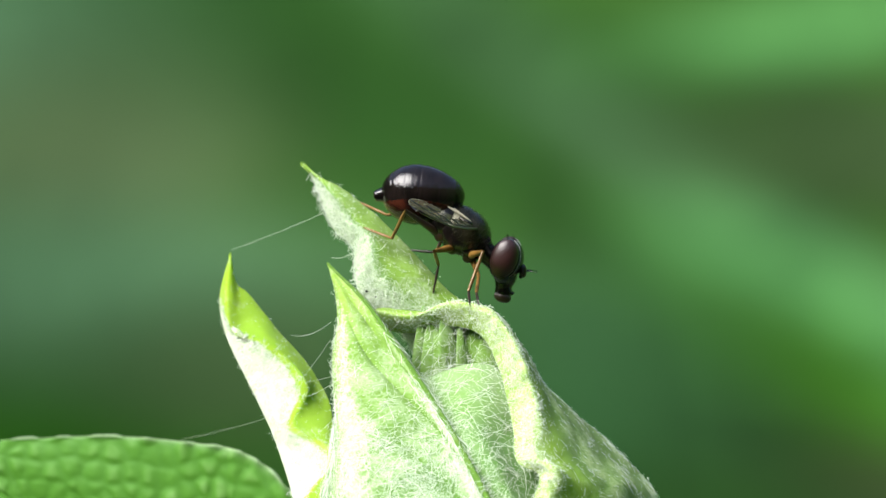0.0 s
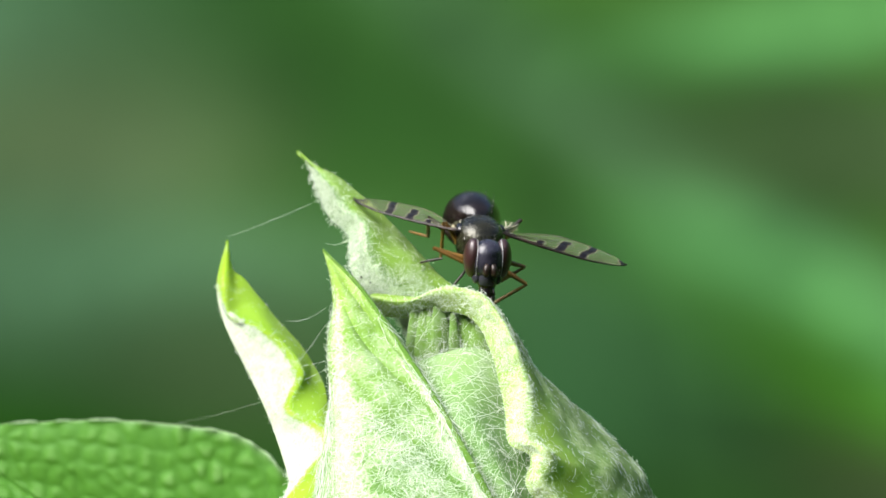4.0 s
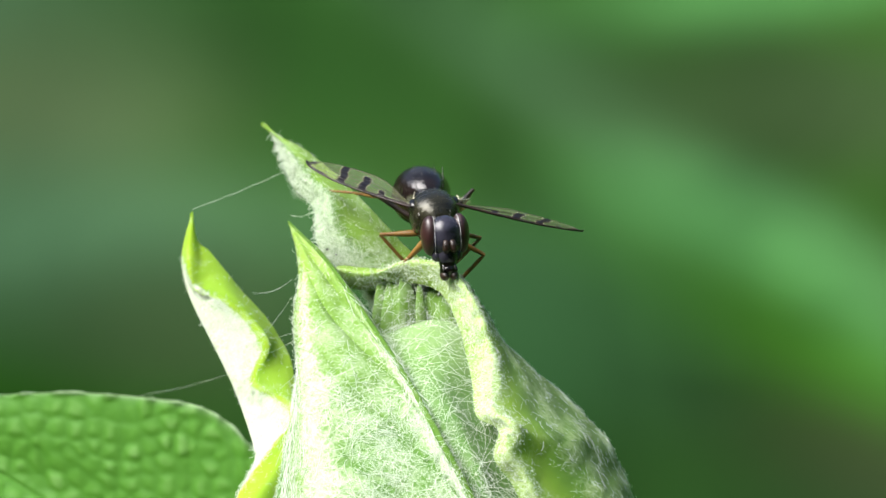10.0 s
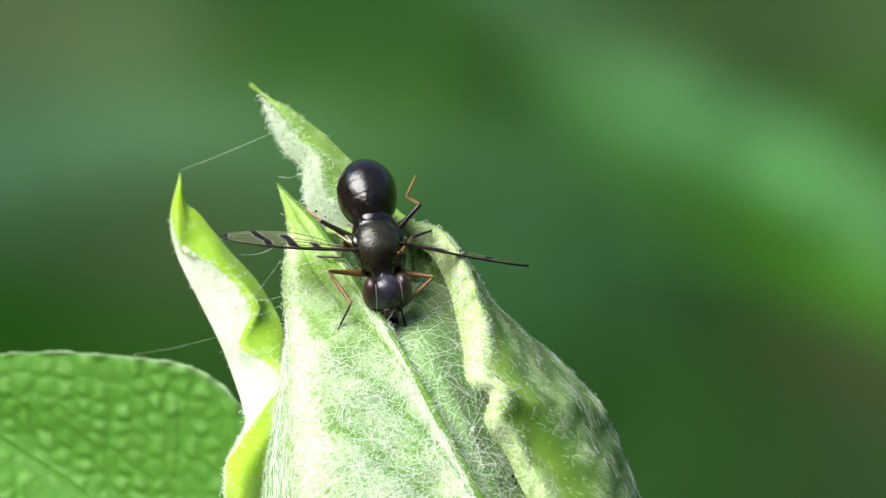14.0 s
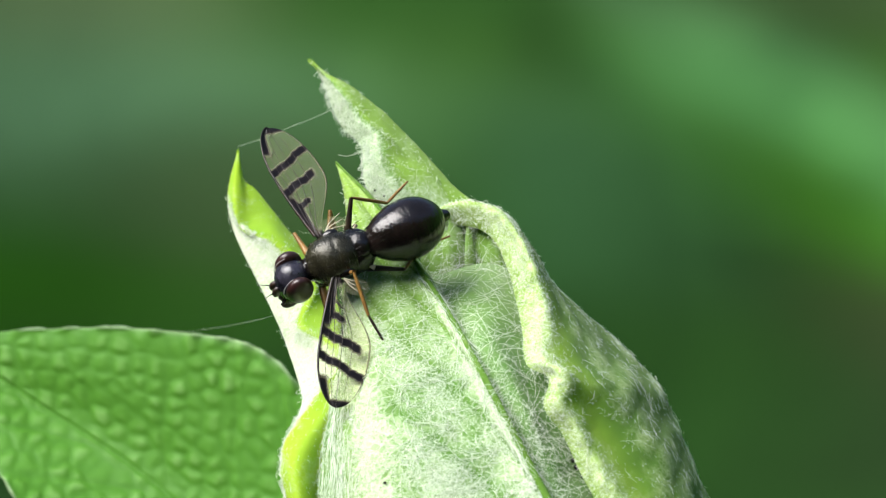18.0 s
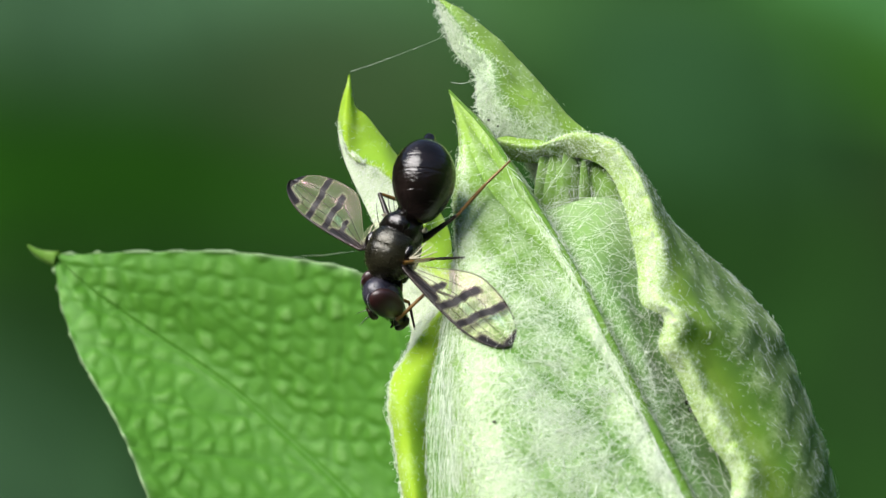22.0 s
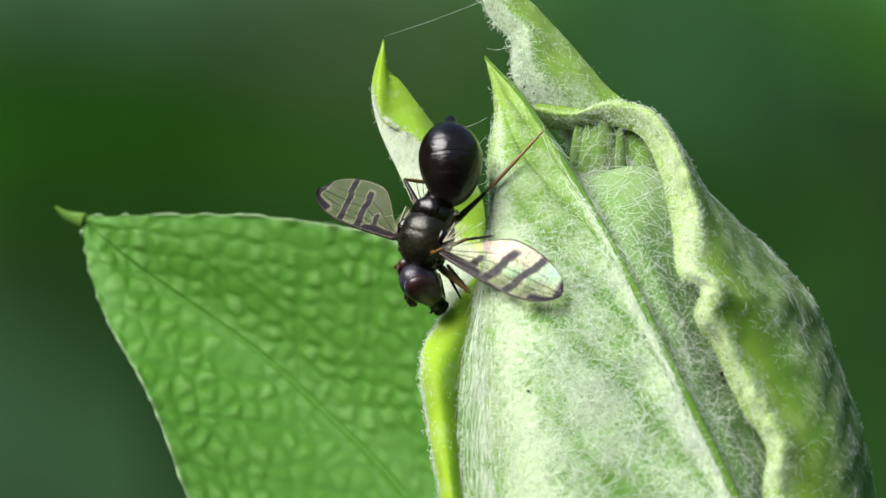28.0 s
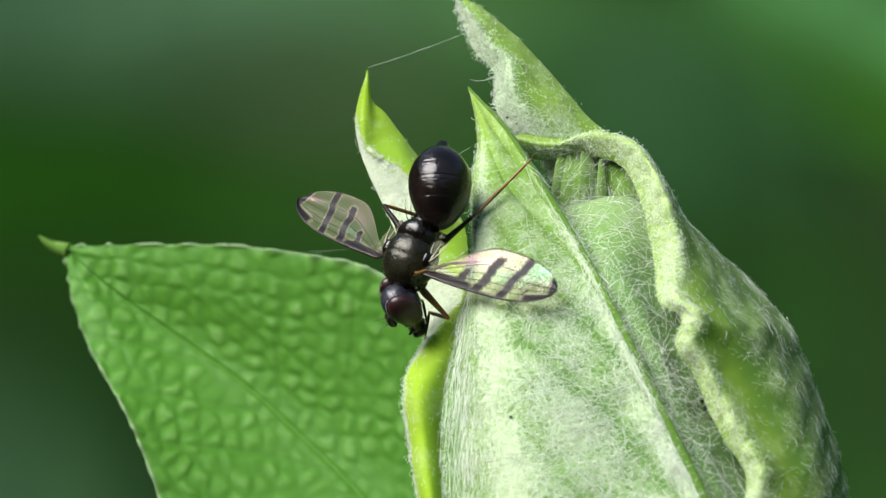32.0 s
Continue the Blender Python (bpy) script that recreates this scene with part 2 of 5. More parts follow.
# ---- mesh helpers; all shapes are written in millimetres ----
def mesh_of(name, verts, faces, material, smooth=True, attributes=()):
    """A mesh from arrays of corners (millimetres) and of faces; attributes: (name, one value a corner)."""
    me = bpy.data.meshes.new(name)
    verts = np.asarray(verts, dtype=np.float32)
    faces = np.asarray(faces, dtype=np.int32)
    me.vertices.add(len(verts))
    me.vertices.foreach_set("co", (verts * MM).ravel())
    n = faces.shape[1]
    me.loops.add(faces.size)
    me.loops.foreach_set("vertex_index", faces.ravel())
    me.polygons.add(len(faces))
    me.polygons.foreach_set("loop_start", np.arange(len(faces), dtype=np.int32) * n)
    me.update(calc_edges=True)
    me.polygons.foreach_set("use_smooth", np.full(len(faces), smooth))
    for key, values in attributes:
        me.attributes.new(key, "FLOAT", "POINT").data.foreach_set("value", np.asarray(values, dtype=np.float32))
    me.materials.append(material)
    me.validate()
    return me


def thing(name, at, label, category, group="", kind=""):
    ob = new(name)
    ob.location = Vector(at) * MM
    ob.empty_display_size = 0.001
    return tagged(ob, label, category, group, kind)


def part(name, me, parent, label="", at=(0, 0, 0), kind=""):
    """Links a mesh as one part; at: its place in its parent's space, millimetres."""
    ob = new(name, me)
    ob.parent = parent
    ob.location = Vector(at) * MM
    return tagged(ob, label, kind=kind)


def spline(points, n):
    """n places along a smooth line through the points."""
    p = np.asarray(points, dtype=float)
    p = np.vstack([2 * p[0] - p[1], p, 2 * p[-1] - p[-2]])
    u = np.linspace(0, len(p) - 3 - 1e-9, n)
    i = u.astype(int)
    f = (u - i)[:, None]
    a, b, c, d = p[i], p[i + 1], p[i + 2], p[i + 3]
    return 0.5 * (2 * b + (c - a) * f + (2 * a - 5 * b + 4 * c - d) * f * f + (3 * b - a - 3 * c + d) * f ** 3)


def loft(rails, nu, nv):
    """A grid (nu along the rails, nv across them) over the rails, as an array nu x nv x 3."""
    along = np.stack([spline(r, nu) for r in rails], 1)
    return np.stack([spline(row, nv) for row in along], 0)


def normals(grid):
    du = np.gradient(grid, axis=0)
    dv = np.gradient(grid, axis=1)
    n = np.cross(du, dv)
    ln = np.linalg.norm(n, axis=2, keepdims=True)
    return n / np.maximum(ln, 1e-9)


def grid_faces(nu, nv, start=0, wrap=False):
    i = np.arange(nu * nv).reshape(nu, nv) + start
    if wrap:
        i = np.hstack([i, i[:, :1]])
    return np.stack([i[:-1, :-1].ravel(), i[:-1, 1:].ravel(), i[1:, 1:].ravel(), i[1:, :-1].ravel()], 1)


def field(points, size, seed=0.0):
    """Smooth noise of about that size (millimetres) at the places."""
    flat = points.reshape(-1, 3)
    v = [noise.noise((p[0] / size + seed, p[1] / size - seed, p[2] / size + 2 * seed)) for p in flat]
    return np.array(v).reshape(points.shape[:-1])


def shell(name, grid, normal, thick, material, attributes):
    """A sheet with thickness from a grid: front, back and the rim round it."""
    nu, nv, _ = grid.shape
    back = grid - normal * thick
    verts = np.vstack([grid.reshape(-1, 3), back.reshape(-1, 3)])
    n = nu * nv
    front = grid_faces(nu, nv)
    rear = grid_faces(nu, nv, n)[:, ::-1]
    idx = np.arange(n).reshape(nu, nv)
    ring = np.concatenate([idx[0, :], idx[1:, -1], idx[-1, -2::-1], idx[-2:0:-1, 0]])
    nxt = np.roll(ring, -1)
    rim = np.stack([ring, ring + n, nxt + n, nxt], 1)
    at = [(k, np.concatenate([v.ravel(), v.ravel()])) for k, v in attributes]
    return mesh_of(name, verts, np.vstack([front, rear, rim]), material, True, at)


def tubes(name, lines, radii, material, sides=3):
    """Many thin tubes in one mesh. lines: k x n x 3; radii: n values along each, or k x n."""
    lines = np.asarray(lines, dtype=float)
    k, n, _ = lines.shape
    r = np.broadcast_to(np.asarray(radii, dtype=float), (k, n))
    tan = np.gradient(lines, axis=1)
    tan /= np.maximum(np.linalg.norm(tan, axis=2, keepdims=True), 1e-9)
    ref = np.where(np.abs(tan[..., 2:3]) < 0.9, np.array([0, 0, 1.0]), np.array([1.0, 0, 0]))
    a = np.cross(tan, ref)
    a /= np.maximum(np.linalg.norm(a, axis=2, keepdims=True), 1e-9)
    b = np.cross(tan, a)
    ang = np.arange(sides) * 2 * math.pi / sides
    ring = (a[:, :, None] * np.cos(ang)[None, None, :, None] + b[:, :, None] * np.sin(ang)[None, None, :, None])
    verts = (lines[:, :, None] + ring * r[:, :, None, None]).reshape(-1, 3)
    base = grid_faces(n, sides, 0, True)
    faces = (base[None] + (np.arange(k) * n * sides)[:, None, None]).reshape(-1, 4)
    return mesh_of(name, verts, faces, material)


def wool(grid, normal, count, length, rng, curl=0.9, lift=0.35, weight=None, radius=0.006, trend=None):
    """Curly hair lines rooted on a grid: count x 6 x 3. trend: a way that they lean."""
    nu, nv, _ = grid.shape
    w = np.ones((nu, nv)) if weight is None else weight
    e = np.linalg.norm(np.gradient(grid, axis=0), axis=2) * np.linalg.norm(np.gradient(grid, axis=1), axis=2)
    prob = (w * e).ravel()
    pick = rng.choice(nu * nv, count, p=prob / prob.sum())
    root = grid.reshape(-1, 3)[pick] + rng.normal(0, 0.03, (count, 3))
    nor = normal.reshape(-1, 3)[pick]
    way = rng.normal(0, 1, (count, 3))
    if trend is not None:
        way = way * 0.6 + np.asarray(trend)
    way -= nor * np.sum(way * nor, 1, keepdims=True)
    way /= np.linalg.norm(way, axis=1, keepdims=True)
    side = np.cross(nor, way)
    ln = length * rng.uniform(0.4, 1.3, (count, 1))
    bend = rng.uniform(-1, 1, (count, 1)) * curl
    up = rng.uniform(0.1, 1, (count, 1)) * lift
    pts = []
    for s in np.linspace(0, 1, 6):
        pts.append(root + ln * (way * (s - 0.25 * s * s * np.abs(bend)) + side * bend * s * s * 0.7 + nor * up * math.sin(2.4 * s)) - nor * 0.02)
    return np.stack(pts, 1)


def ellipsoid(name, r, material, nu=28, nv=20, shape=None, attributes=()):
    th = np.linspace(0, 2 * math.pi, nu, endpoint=False)[None, :]
    ph = np.linspace(0.001, math.pi - 0.001, nv)[:, None]
    g = np.stack([np.cos(ph) + 0 * th, np.sin(ph) * np.cos(th), np.sin(ph) * np.sin(th)], 2)
    if shape:
        g = shape(g)
    g = g * np.asarray(r)
    return mesh_of(name, g.reshape(-1, 3), grid_faces(nv, nu, 0, True)[:, ::-1], material)


def limb(name, points, radii, material, n=12, sides=8):
    return tubes(name, [spline(points, n)], spline([(r, 0, 0) for r in radii], n)[:, 0], material, sides)


HAIR_TAPER = np.array([1.0, 1.0, 0.95, 0.85, 0.65, 0.35])

# ---- the leaf bud ----
FRONT_MARGIN = [(-2.62, 0.36, -0.32), (-2.38, -0.1, -1.34), (-2.47, -1.0, -2.65), (-2.4, -2.0, -4.05), (-2.69, -2.9, -5.67), (-2.9, -3.6, -7.17), (-2.78, -4.6, -9.3), (-2.57, -5.4, -11.18)]
FRONT_RIM = [(-2.62, 0.36, -0.32), (-2.32, -0.4, -1.32), (-2.35, -1.7, -2.6), (-2.22, -2.8, -3.97), (-2.15, -4.1, -5.53), (-2.0, -5.1, -6.95), (-1.63, -6.2, -9.01), (-1.4, -7.0, -10.85)]
FRONT_MID = [(-2.62, 0.36, -0.32), (-2.13, -0.55, -1.31), (-1.75, -1.9, -2.57), (-1.28, -3.2, -3.91), (-0.82, -4.5, -5.44), (-0.49, -5.6, -6.83), (0.03, -6.9, -8.85), (0.41, -7.8, -10.64)]
FRONT_SIDE = [(-2.62, 0.36, -0.32), (-1.9, -0.5, -1.3), (-1.18, -1.8, -2.56), (-0.32, -3.2, -3.88), (0.42, -4.6, -5.39), (1.02, -5.6, -6.78), (1.85, -7.0, -8.77), (2.44, -8.0, -10.53)]
FRONT_KEEL = [(-2.62, 0.36, -0.32), (-1.71, -0.5, -1.23), (-0.84, -1.75, -2.43), (0.05, -3.15, -3.75), (0.97, -4.8, -5.35), (1.71, -5.75, -6.74), (2.76, -7.1, -8.72), (3.45, -8.1, -10.48)]
FRONT_TUCK = [(-2.62, 0.36, -0.32), (-1.67, 0.1, -1.2), (-0.77, -0.6, -2.41), (0.15, -2.0, -3.79), (1.09, -3.7, -5.41), (1.84, -4.6, -6.82), (2.91, -6.0, -8.83), (3.61, -7.0, -10.61)]
INNER_A = [(-0.87, -0.4, -3.07), (-0.18, -2.75, -4.03), (0.56, -4.05, -5.34), (1.42, -5.15, -6.86), (2.36, -6.35, -8.44), (3.07, -7.35, -10.18)]
INNER_B = [(-0.09, -0.8, -2.76), (0.64, -3.35, -3.98), (1.37, -4.55, -5.28), (2.04, -5.35, -6.82), (2.92, -6.35, -8.42), (3.62, -7.25, -10.11)]
INNER_C = [(0.74, -1.1, -2.54), (1.24, -3.0, -4.08), (1.84, -4.2, -5.38), (2.51, -4.9, -6.82), (3.27, -5.9, -8.42), (4.09, -6.8, -10.11)]
INNER_D = [(1.47, -1.2, -2.73), (2.05, -2.6, -4.45), (2.58, -3.8, -5.52), (3.19, -4.4, -6.98), (4.02, -5.3, -8.6), (4.83, -6.1, -10.21)]
RIGHT_UNDER = [(-1.6, 0.7, -1.83), (-0.66, 0.3, -1.9), (0.24, -0.38, -1.73), (0.85, -1.06, -1.95), (1.23, -1.96, -2.62), (1.4, -2.7, -3.28), (1.52, -3.38, -3.95), (1.58, -4.36, -4.54), (2.04, -4.78, -4.81), (1.94, -5.02, -5.38), (2.31, -5.18, -5.95), (2.65, -5.46, -6.65), (2.98, -5.76, -7.26), (3.38, -6.06, -7.79), (3.44, -6.26, -8.21), (3.38, -6.56, -8.8), (3.78, -7.16, -10.13)]
RIGHT_LIP = [(-1.55, 0.3, -1.4), (-0.7, -0.2, -1.5), (0.14, -0.6, -1.22), (0.98, -1.3, -1.36), (1.56, -2.2, -2.05), (1.84, -2.9, -2.87), (2.04, -3.6, -3.65), (1.93, -4.6, -4.35), (2.42, -5.0, -4.72), (2.26, -5.25, -5.26), (2.65, -5.4, -5.83), (3.01, -5.7, -6.48), (3.39, -6.0, -7.08), (3.7, -6.3, -7.61), (3.78, -6.5, -8.1), (3.71, -6.8, -8.71), (4.1, -7.4, -10.01)]
RIGHT_VALLEY = [(-1.37, 0.7, -1.34), (-0.49, 0.4, -1.42), (0.35, 0.1, -1.25), (1.13, -0.6, -1.42), (1.7, -1.6, -2.15), (2.05, -2.43, -2.94), (2.31, -3.15, -3.69), (2.51, -4.12, -4.42), (2.88, -4.53, -4.94), (2.89, -4.79, -5.48), (3.19, -4.95, -6.04), (3.54, -5.25, -6.64), (3.93, -5.55, -7.24), (4.25, -5.85, -7.77), (4.37, -6.05, -8.27), (4.43, -6.35, -8.86), (4.89, -6.95, -10.08)]
RIGHT_BULGE = [(-1.11, 1.2, -1.33), (-0.23, 1.0, -1.4), (0.52, 0.8, -1.31), (1.26, 0.12, -1.51), (1.83, -0.77, -2.28), (2.25, -1.55, -3.05), (2.8, -2.15, -3.72), (3.33, -2.95, -4.55), (3.85, -3.45, -5.09), (4.04, -3.85, -5.71), (4.4, -4.15, -6.2), (4.69, -4.45, -6.81), (4.93, -4.75, -7.42), (5.16, -5.05, -7.97), (5.29, -5.25, -8.47), (5.4, -5.55, -9.08), (5.81, -6.05, -10.28)]
RIGHT_OUTLINE = [(-0.86, 1.8, -1.35), (0.03, 1.8, -1.4), (0.67, 1.7, -1.4), (1.36, 1.3, -1.64), (1.94, 0.8, -2.46), (2.44, 0.3, -3.23), (3.2, 0.0, -3.83), (4.13, -0.6, -4.69), (4.72, -1.0, -5.38), (4.96, -1.3, -5.95), (5.19, -1.6, -6.53), (5.45, -1.8, -7.17), (5.67, -2.1, -7.74), (5.82, -2.4, -8.36), (5.93, -2.6, -8.82), (6.03, -2.8, -9.4), (6.35, -3.2, -10.66)]
RIGHT_BACK = [(-1.16, 3.4, -1.59), (-0.25, 3.4, -1.64), (0.39, 3.3, -1.64), (1.1, 2.9, -1.88), (1.69, 2.4, -2.72), (2.21, 1.9, -3.5), (2.98, 1.6, -4.12), (3.94, 1.0, -5.0), (4.54, 0.6, -5.7), (4.79, 0.3, -6.29), (5.02, 0.0, -6.87), (5.29, -0.2, -7.53), (5.51, -0.5, -8.11), (5.67, -0.8, -8.75), (5.79, -1.0, -9.22), (5.89, -1.2, -9.8), (6.21, -1.6, -11.09)]
FAR_LEFT = [(-3.33, 2.7, 2.03), (-3.01, 2.6, 1.57), (-2.81, 2.3, 1.06), (-2.54, 2.0, 0.47), (-2.07, 1.6, 0.01), (-1.97, 1.1, -0.83), (-1.6, 0.9, -1.28), (-1.08, 0.9, -1.66), (-0.24, 0.6, -3.2)]
FAR_FOLD = [(-3.33, 2.7, 2.03), (-2.92, 2.4, 1.62), (-2.56, 2.0, 1.25), (-2.13, 1.6, 0.66), (-1.67, 1.2, 0.27), (-1.53, 0.8, -0.5), (-0.82, 0.7, -1.34), (-0.31, 0.8, -1.92), (0.46, 0.5, -3.32)]
FAR_MID = [(-3.33, 2.7, 2.03), (-2.81, 2.35, 1.61), (-2.34, 1.95, 1.21), (-1.74, 1.6, 0.6), (-1.09, 1.3, -0.05), (-0.57, 0.9, -0.7), (-0.05, 0.8, -1.34), (0.46, 0.9, -2.05), (1.17, 0.5, -3.39)]
FAR_RIGHT = [(-3.33, 2.7, 2.03), (-2.71, 2.4, 1.59), (-2.12, 2.2, 1.26), (-1.36, 2.0, 0.6), (-0.64, 1.7, -0.12), (0.01, 1.2, -0.83), (0.59, 0.9, -1.34), (1.08, 0.9, -2.05), (1.68, 0.6, -3.33)]
BRACT_OUT = [(-4.98, 3.1, -0.08), (-5.19, 2.8, -0.91), (-5.2, 2.6, -1.43), (-5.01, 2.3, -2.09), (-4.62, 1.9, -2.86), (-4.27, 1.5, -3.49), (-3.93, 1.1, -4.19), (-3.65, 0.6, -4.87), (-3.43, 0.0, -5.47), (-3.34, -1.3, -5.68), (-3.59, -2.3, -6.74), (-3.5, -2.7, -7.79), (-3.11, -3.5, -9.51), (-2.75, -4.3, -11.39)]
BRACT_LIP = [(-4.98, 3.1, -0.08), (-5.05, 2.5, -1.17), (-4.87, 2.2, -1.89), (-4.16, 1.8, -2.2), (-3.62, 1.5, -2.65), (-3.21, 1.1, -3.24), (-3.5, 0.7, -4.04), (-2.73, 0.1, -4.48), (-2.56, -0.5, -4.87), (-3.12, -2.0, -5.54), (-3.71, -3.1, -6.53), (-3.64, -3.5, -7.57), (-3.24, -4.4, -9.37), (-2.89, -5.2, -11.23)]
BRACT_VALLEY = [(-4.98, 3.1, -0.08), (-4.9, 2.65, -0.97), (-4.69, 2.35, -1.67), (-4.07, 1.95, -1.97), (-3.51, 1.65, -2.49), (-3.06, 1.25, -3.15), (-3.08, 0.82, -3.85), (-2.61, 0.2, -4.33), (-2.46, -0.4, -4.75), (-2.8, -2.2, -5.6), (-3.32, -3.55, -6.59), (-3.28, -4.0, -7.61), (-2.99, -4.9, -9.29), (-2.68, -5.7, -11.13)]
BRACT_FAR = [(-4.98, 3.1, -0.08), (-4.84, 2.95, -0.78), (-4.54, 2.8, -1.04), (-3.93, 2.5, -1.76), (-3.46, 2.2, -2.28), (-2.99, 1.8, -2.85), (-2.61, 1.35, -3.49), (-2.49, 0.65, -4.23), (-2.45, 0.0, -4.77), (-2.46, -1.8, -5.29), (-2.78, -3.1, -6.5), (-2.86, -3.6, -7.65), (-2.69, -4.5, -9.34), (-2.45, -5.2, -11.22)]
BROAD_SIDE = [(-12.67, 9.9, -5.07), (-12.4, 9.3, -6.16), (-11.83, 8.3, -7.3), (-10.77, 6.9, -8.68), (-10.17, 6.2, -9.74), (-9.52, 5.5, -11.14), (-8.3, 4.5, -13.21), (-6.8, 3.0, -15.53)]
BROAD_LOW = [(-12.64, 9.9, -5.05), (-11.97, 9.2, -6.0), (-11.02, 8.4, -7.14), (-9.77, 7.4, -8.51), (-8.57, 6.6, -9.75), (-7.37, 5.7, -11.35), (-5.9, 4.6, -13.55), (-4.43, 3.0, -15.85)]
BROAD_RIB = [(-12.63, 9.9, -5.04), (-11.51, 9.4, -5.86), (-10.1, 8.9, -6.75), (-8.05, 8.0, -7.97), (-6.44, 7.2, -9.2), (-4.72, 6.2, -10.65), (-3.0, 5.0, -12.57), (-1.58, 4.0, -14.89)]
BROAD_HIGH = [(-12.61, 9.9, -5.01), (-11.02, 9.3, -5.27), (-8.97, 8.5, -5.83), (-6.82, 7.7, -6.79), (-4.96, 6.9, -8.02), (-3.26, 6.0, -9.48), (-1.7, 5.0, -11.44), (-0.28, 4.0, -14.17)]
BROAD_TOP = [(-12.61, 10.0, -4.96), (-10.75, 9.3, -4.79), (-8.3, 8.4, -4.66), (-6.04, 7.5, -4.79), (-4.78, 7.0, -5.04), (-3.72, 6.5, -5.88), (-2.51, 6.0, -7.42), (-1.09, 5.0, -9.67)]

rng = np.random.default_rng(5)
bud = thing("leaf_bud", (0, -5.5, -11), "pale green woolly leaf bud with curled young leaves", "leaf bud")
BUD_AT = np.array((0, -5.5, -11))
SURFACES = []


def side_veins(u, v, rib, step, slant, wide=0.010):
    """Narrow side veins that leave the rib line and run back to the margin."""
    d = np.abs(v - rib)
    phase = (u + slant * d + 0.03 * np.sin(9 * d)) / step
    off = np.abs(phase - np.round(phase)) * step
    return np.exp(-(off / wide) ** 2) * smooth(0.0, 0.06, d) * smooth(0.62, 0.3, d) * smooth(0.08, 0.2, u)


def smooth(a, b, x):
    t = np.clip((x - a) / (b - a), 0, 1)
    return t * t * (3 - 2 * t)


def bud_leaf(name, rails, nu, nv, thick, material, label, felt, lime, hairs, hair_len, rough=0.05, weight=None, veins=None, frill=None, calm=True):
    """A young leaf over its rails; felt and lime (functions of the grid's u, v) tell its cover, and it has loose hair of its own."""
    g = loft(rails, nu, nv)
    n = normals(g)
    u, v = np.meshgrid(np.linspace(0, 1, nu), np.linspace(0, 1, nv), indexing="ij")
    taper = np.minimum(1, u * 6)[..., None]
    g = g + n * (rough * field(g, 0.7, 3.1) + 0.3 * rough * field(g, 0.22, 7.7))[..., None] * taper
    if frill:
        at, wide, size, deep = frill
        band = np.exp(-((v - at) / wide) ** 2) * smooth(0.1, 0.3, u)
        g = g + n * (deep * band * field(g, size, 9.2))[..., None] + np.array((0, 0, 1)) * (0.6 * deep * band * field(g, size * 0.6, 4.4))[..., None]
    f = np.clip(felt(u, v), 0, 1)
    bare = np.clip(lime(u, v), 0, 1)
    if veins:
        vein = side_veins(u, v, *veins[:3])
        quilt = side_veins(u, v, *veins[:3], 0.045)
        g = g - n * (veins[3] * (0.5 * vein + quilt))[..., None]
        f = np.clip(f * (1 - 0.55 * quilt - 0.4 * vein), 0, 1)
    n = normals(g)
    SURFACES.append((g, n))
    ob = part(name, shell(name, g - BUD_AT, n, thick, material, [("felt", f), ("lime", bare)]), bud, label)
    if hairs:
        w = (0.08 + f) if weight is None else weight(u, v)
        if veins:
            w = w * (1 - 0.9 * np.clip(1.5 * side_veins(u, v, *veins[:3], 0.013), 0, 1))
        inside = np.clip(np.minimum(v, 1 - v) * 12 - 0.3, 0.004, 1) * np.clip(u * 7 - 0.4, 0.004, 1) if calm else 1.0
        clump = np.clip(0.40 + 1.6 * field(g, 1.1, 6.6) + 1.3 * field(g, 0.35, 1.9), 0.05, 3)
        lines = wool(g - BUD_AT, n, hairs, hair_len, rng, 1.5, 0.05, w * inside * clump)
        part("woolly_hair", tubes("woolly_hair", lines, 0.0034 * HAIR_TAPER, HAIR), ob, "white woolly plant hair", kind="stuff")
        lines = wool(g - BUD_AT, n, int(hairs * 0.8), 0.06, rng, 0.9, 0.5, 0.3 + f)
        part("short_down", tubes("short_down", lines, 0.0036 * HAIR_TAPER, HAIR), ob, "short white down", kind="stuff")
    return ob, g, n


def ridge(x, at, wide):
    return np.exp(-((x - at) / wide) ** 2)


front_leaf, FRONT_G, FRONT_N = bud_leaf(
    "front_leaf", [FRONT_MARGIN, FRONT_RIM, FRONT_MID, FRONT_SIDE, FRONT_KEEL, FRONT_TUCK], 200, 130, 0.06, LEAF_FRONT,
    "pale young leaf with white felt and green midrib",
    # The felt ridge at v 0.25 also whitens the rim as if sunlit.
    lambda u, v: (0.15 + smooth(0.05, 0.3, u) * ((0.05 + 0.13 * smooth(0.3, 0.5, u)) * smooth(0.12, 0.22, v) + 0.50 * ridge(v, 0.25, 0.05) + 0.45 * ridge(v, 0.71, 0.05) * smooth(0.25, 0.45, u))) * (1 - 0.95 * ridge(v, 0.81, 0.045) ** 2) * (0.35 + 0.65 * smooth(0.06, 0.16, u)),
    lambda u, v: 0.45 * ridge(v, 0.2, 0.1) + 0.75 * (1 - smooth(0.04, 0.3, u)) + 0.5 * ridge(v, 0.8, 0.04) + 0.4 * (1 - smooth(0.3, 0.6, u)),
    7500, 0.40, 0.045, veins=(0.8, 0.20, 1.0, 0.05),
    weight=lambda u, v: 0.004 + (smooth(0.24, 0.36, v) + 1.2 * ridge(v, 0.70, 0.05)) * (1 - smooth(0.74, 0.80, v)) * (0.01 + smooth(0.26, 0.5, u)))
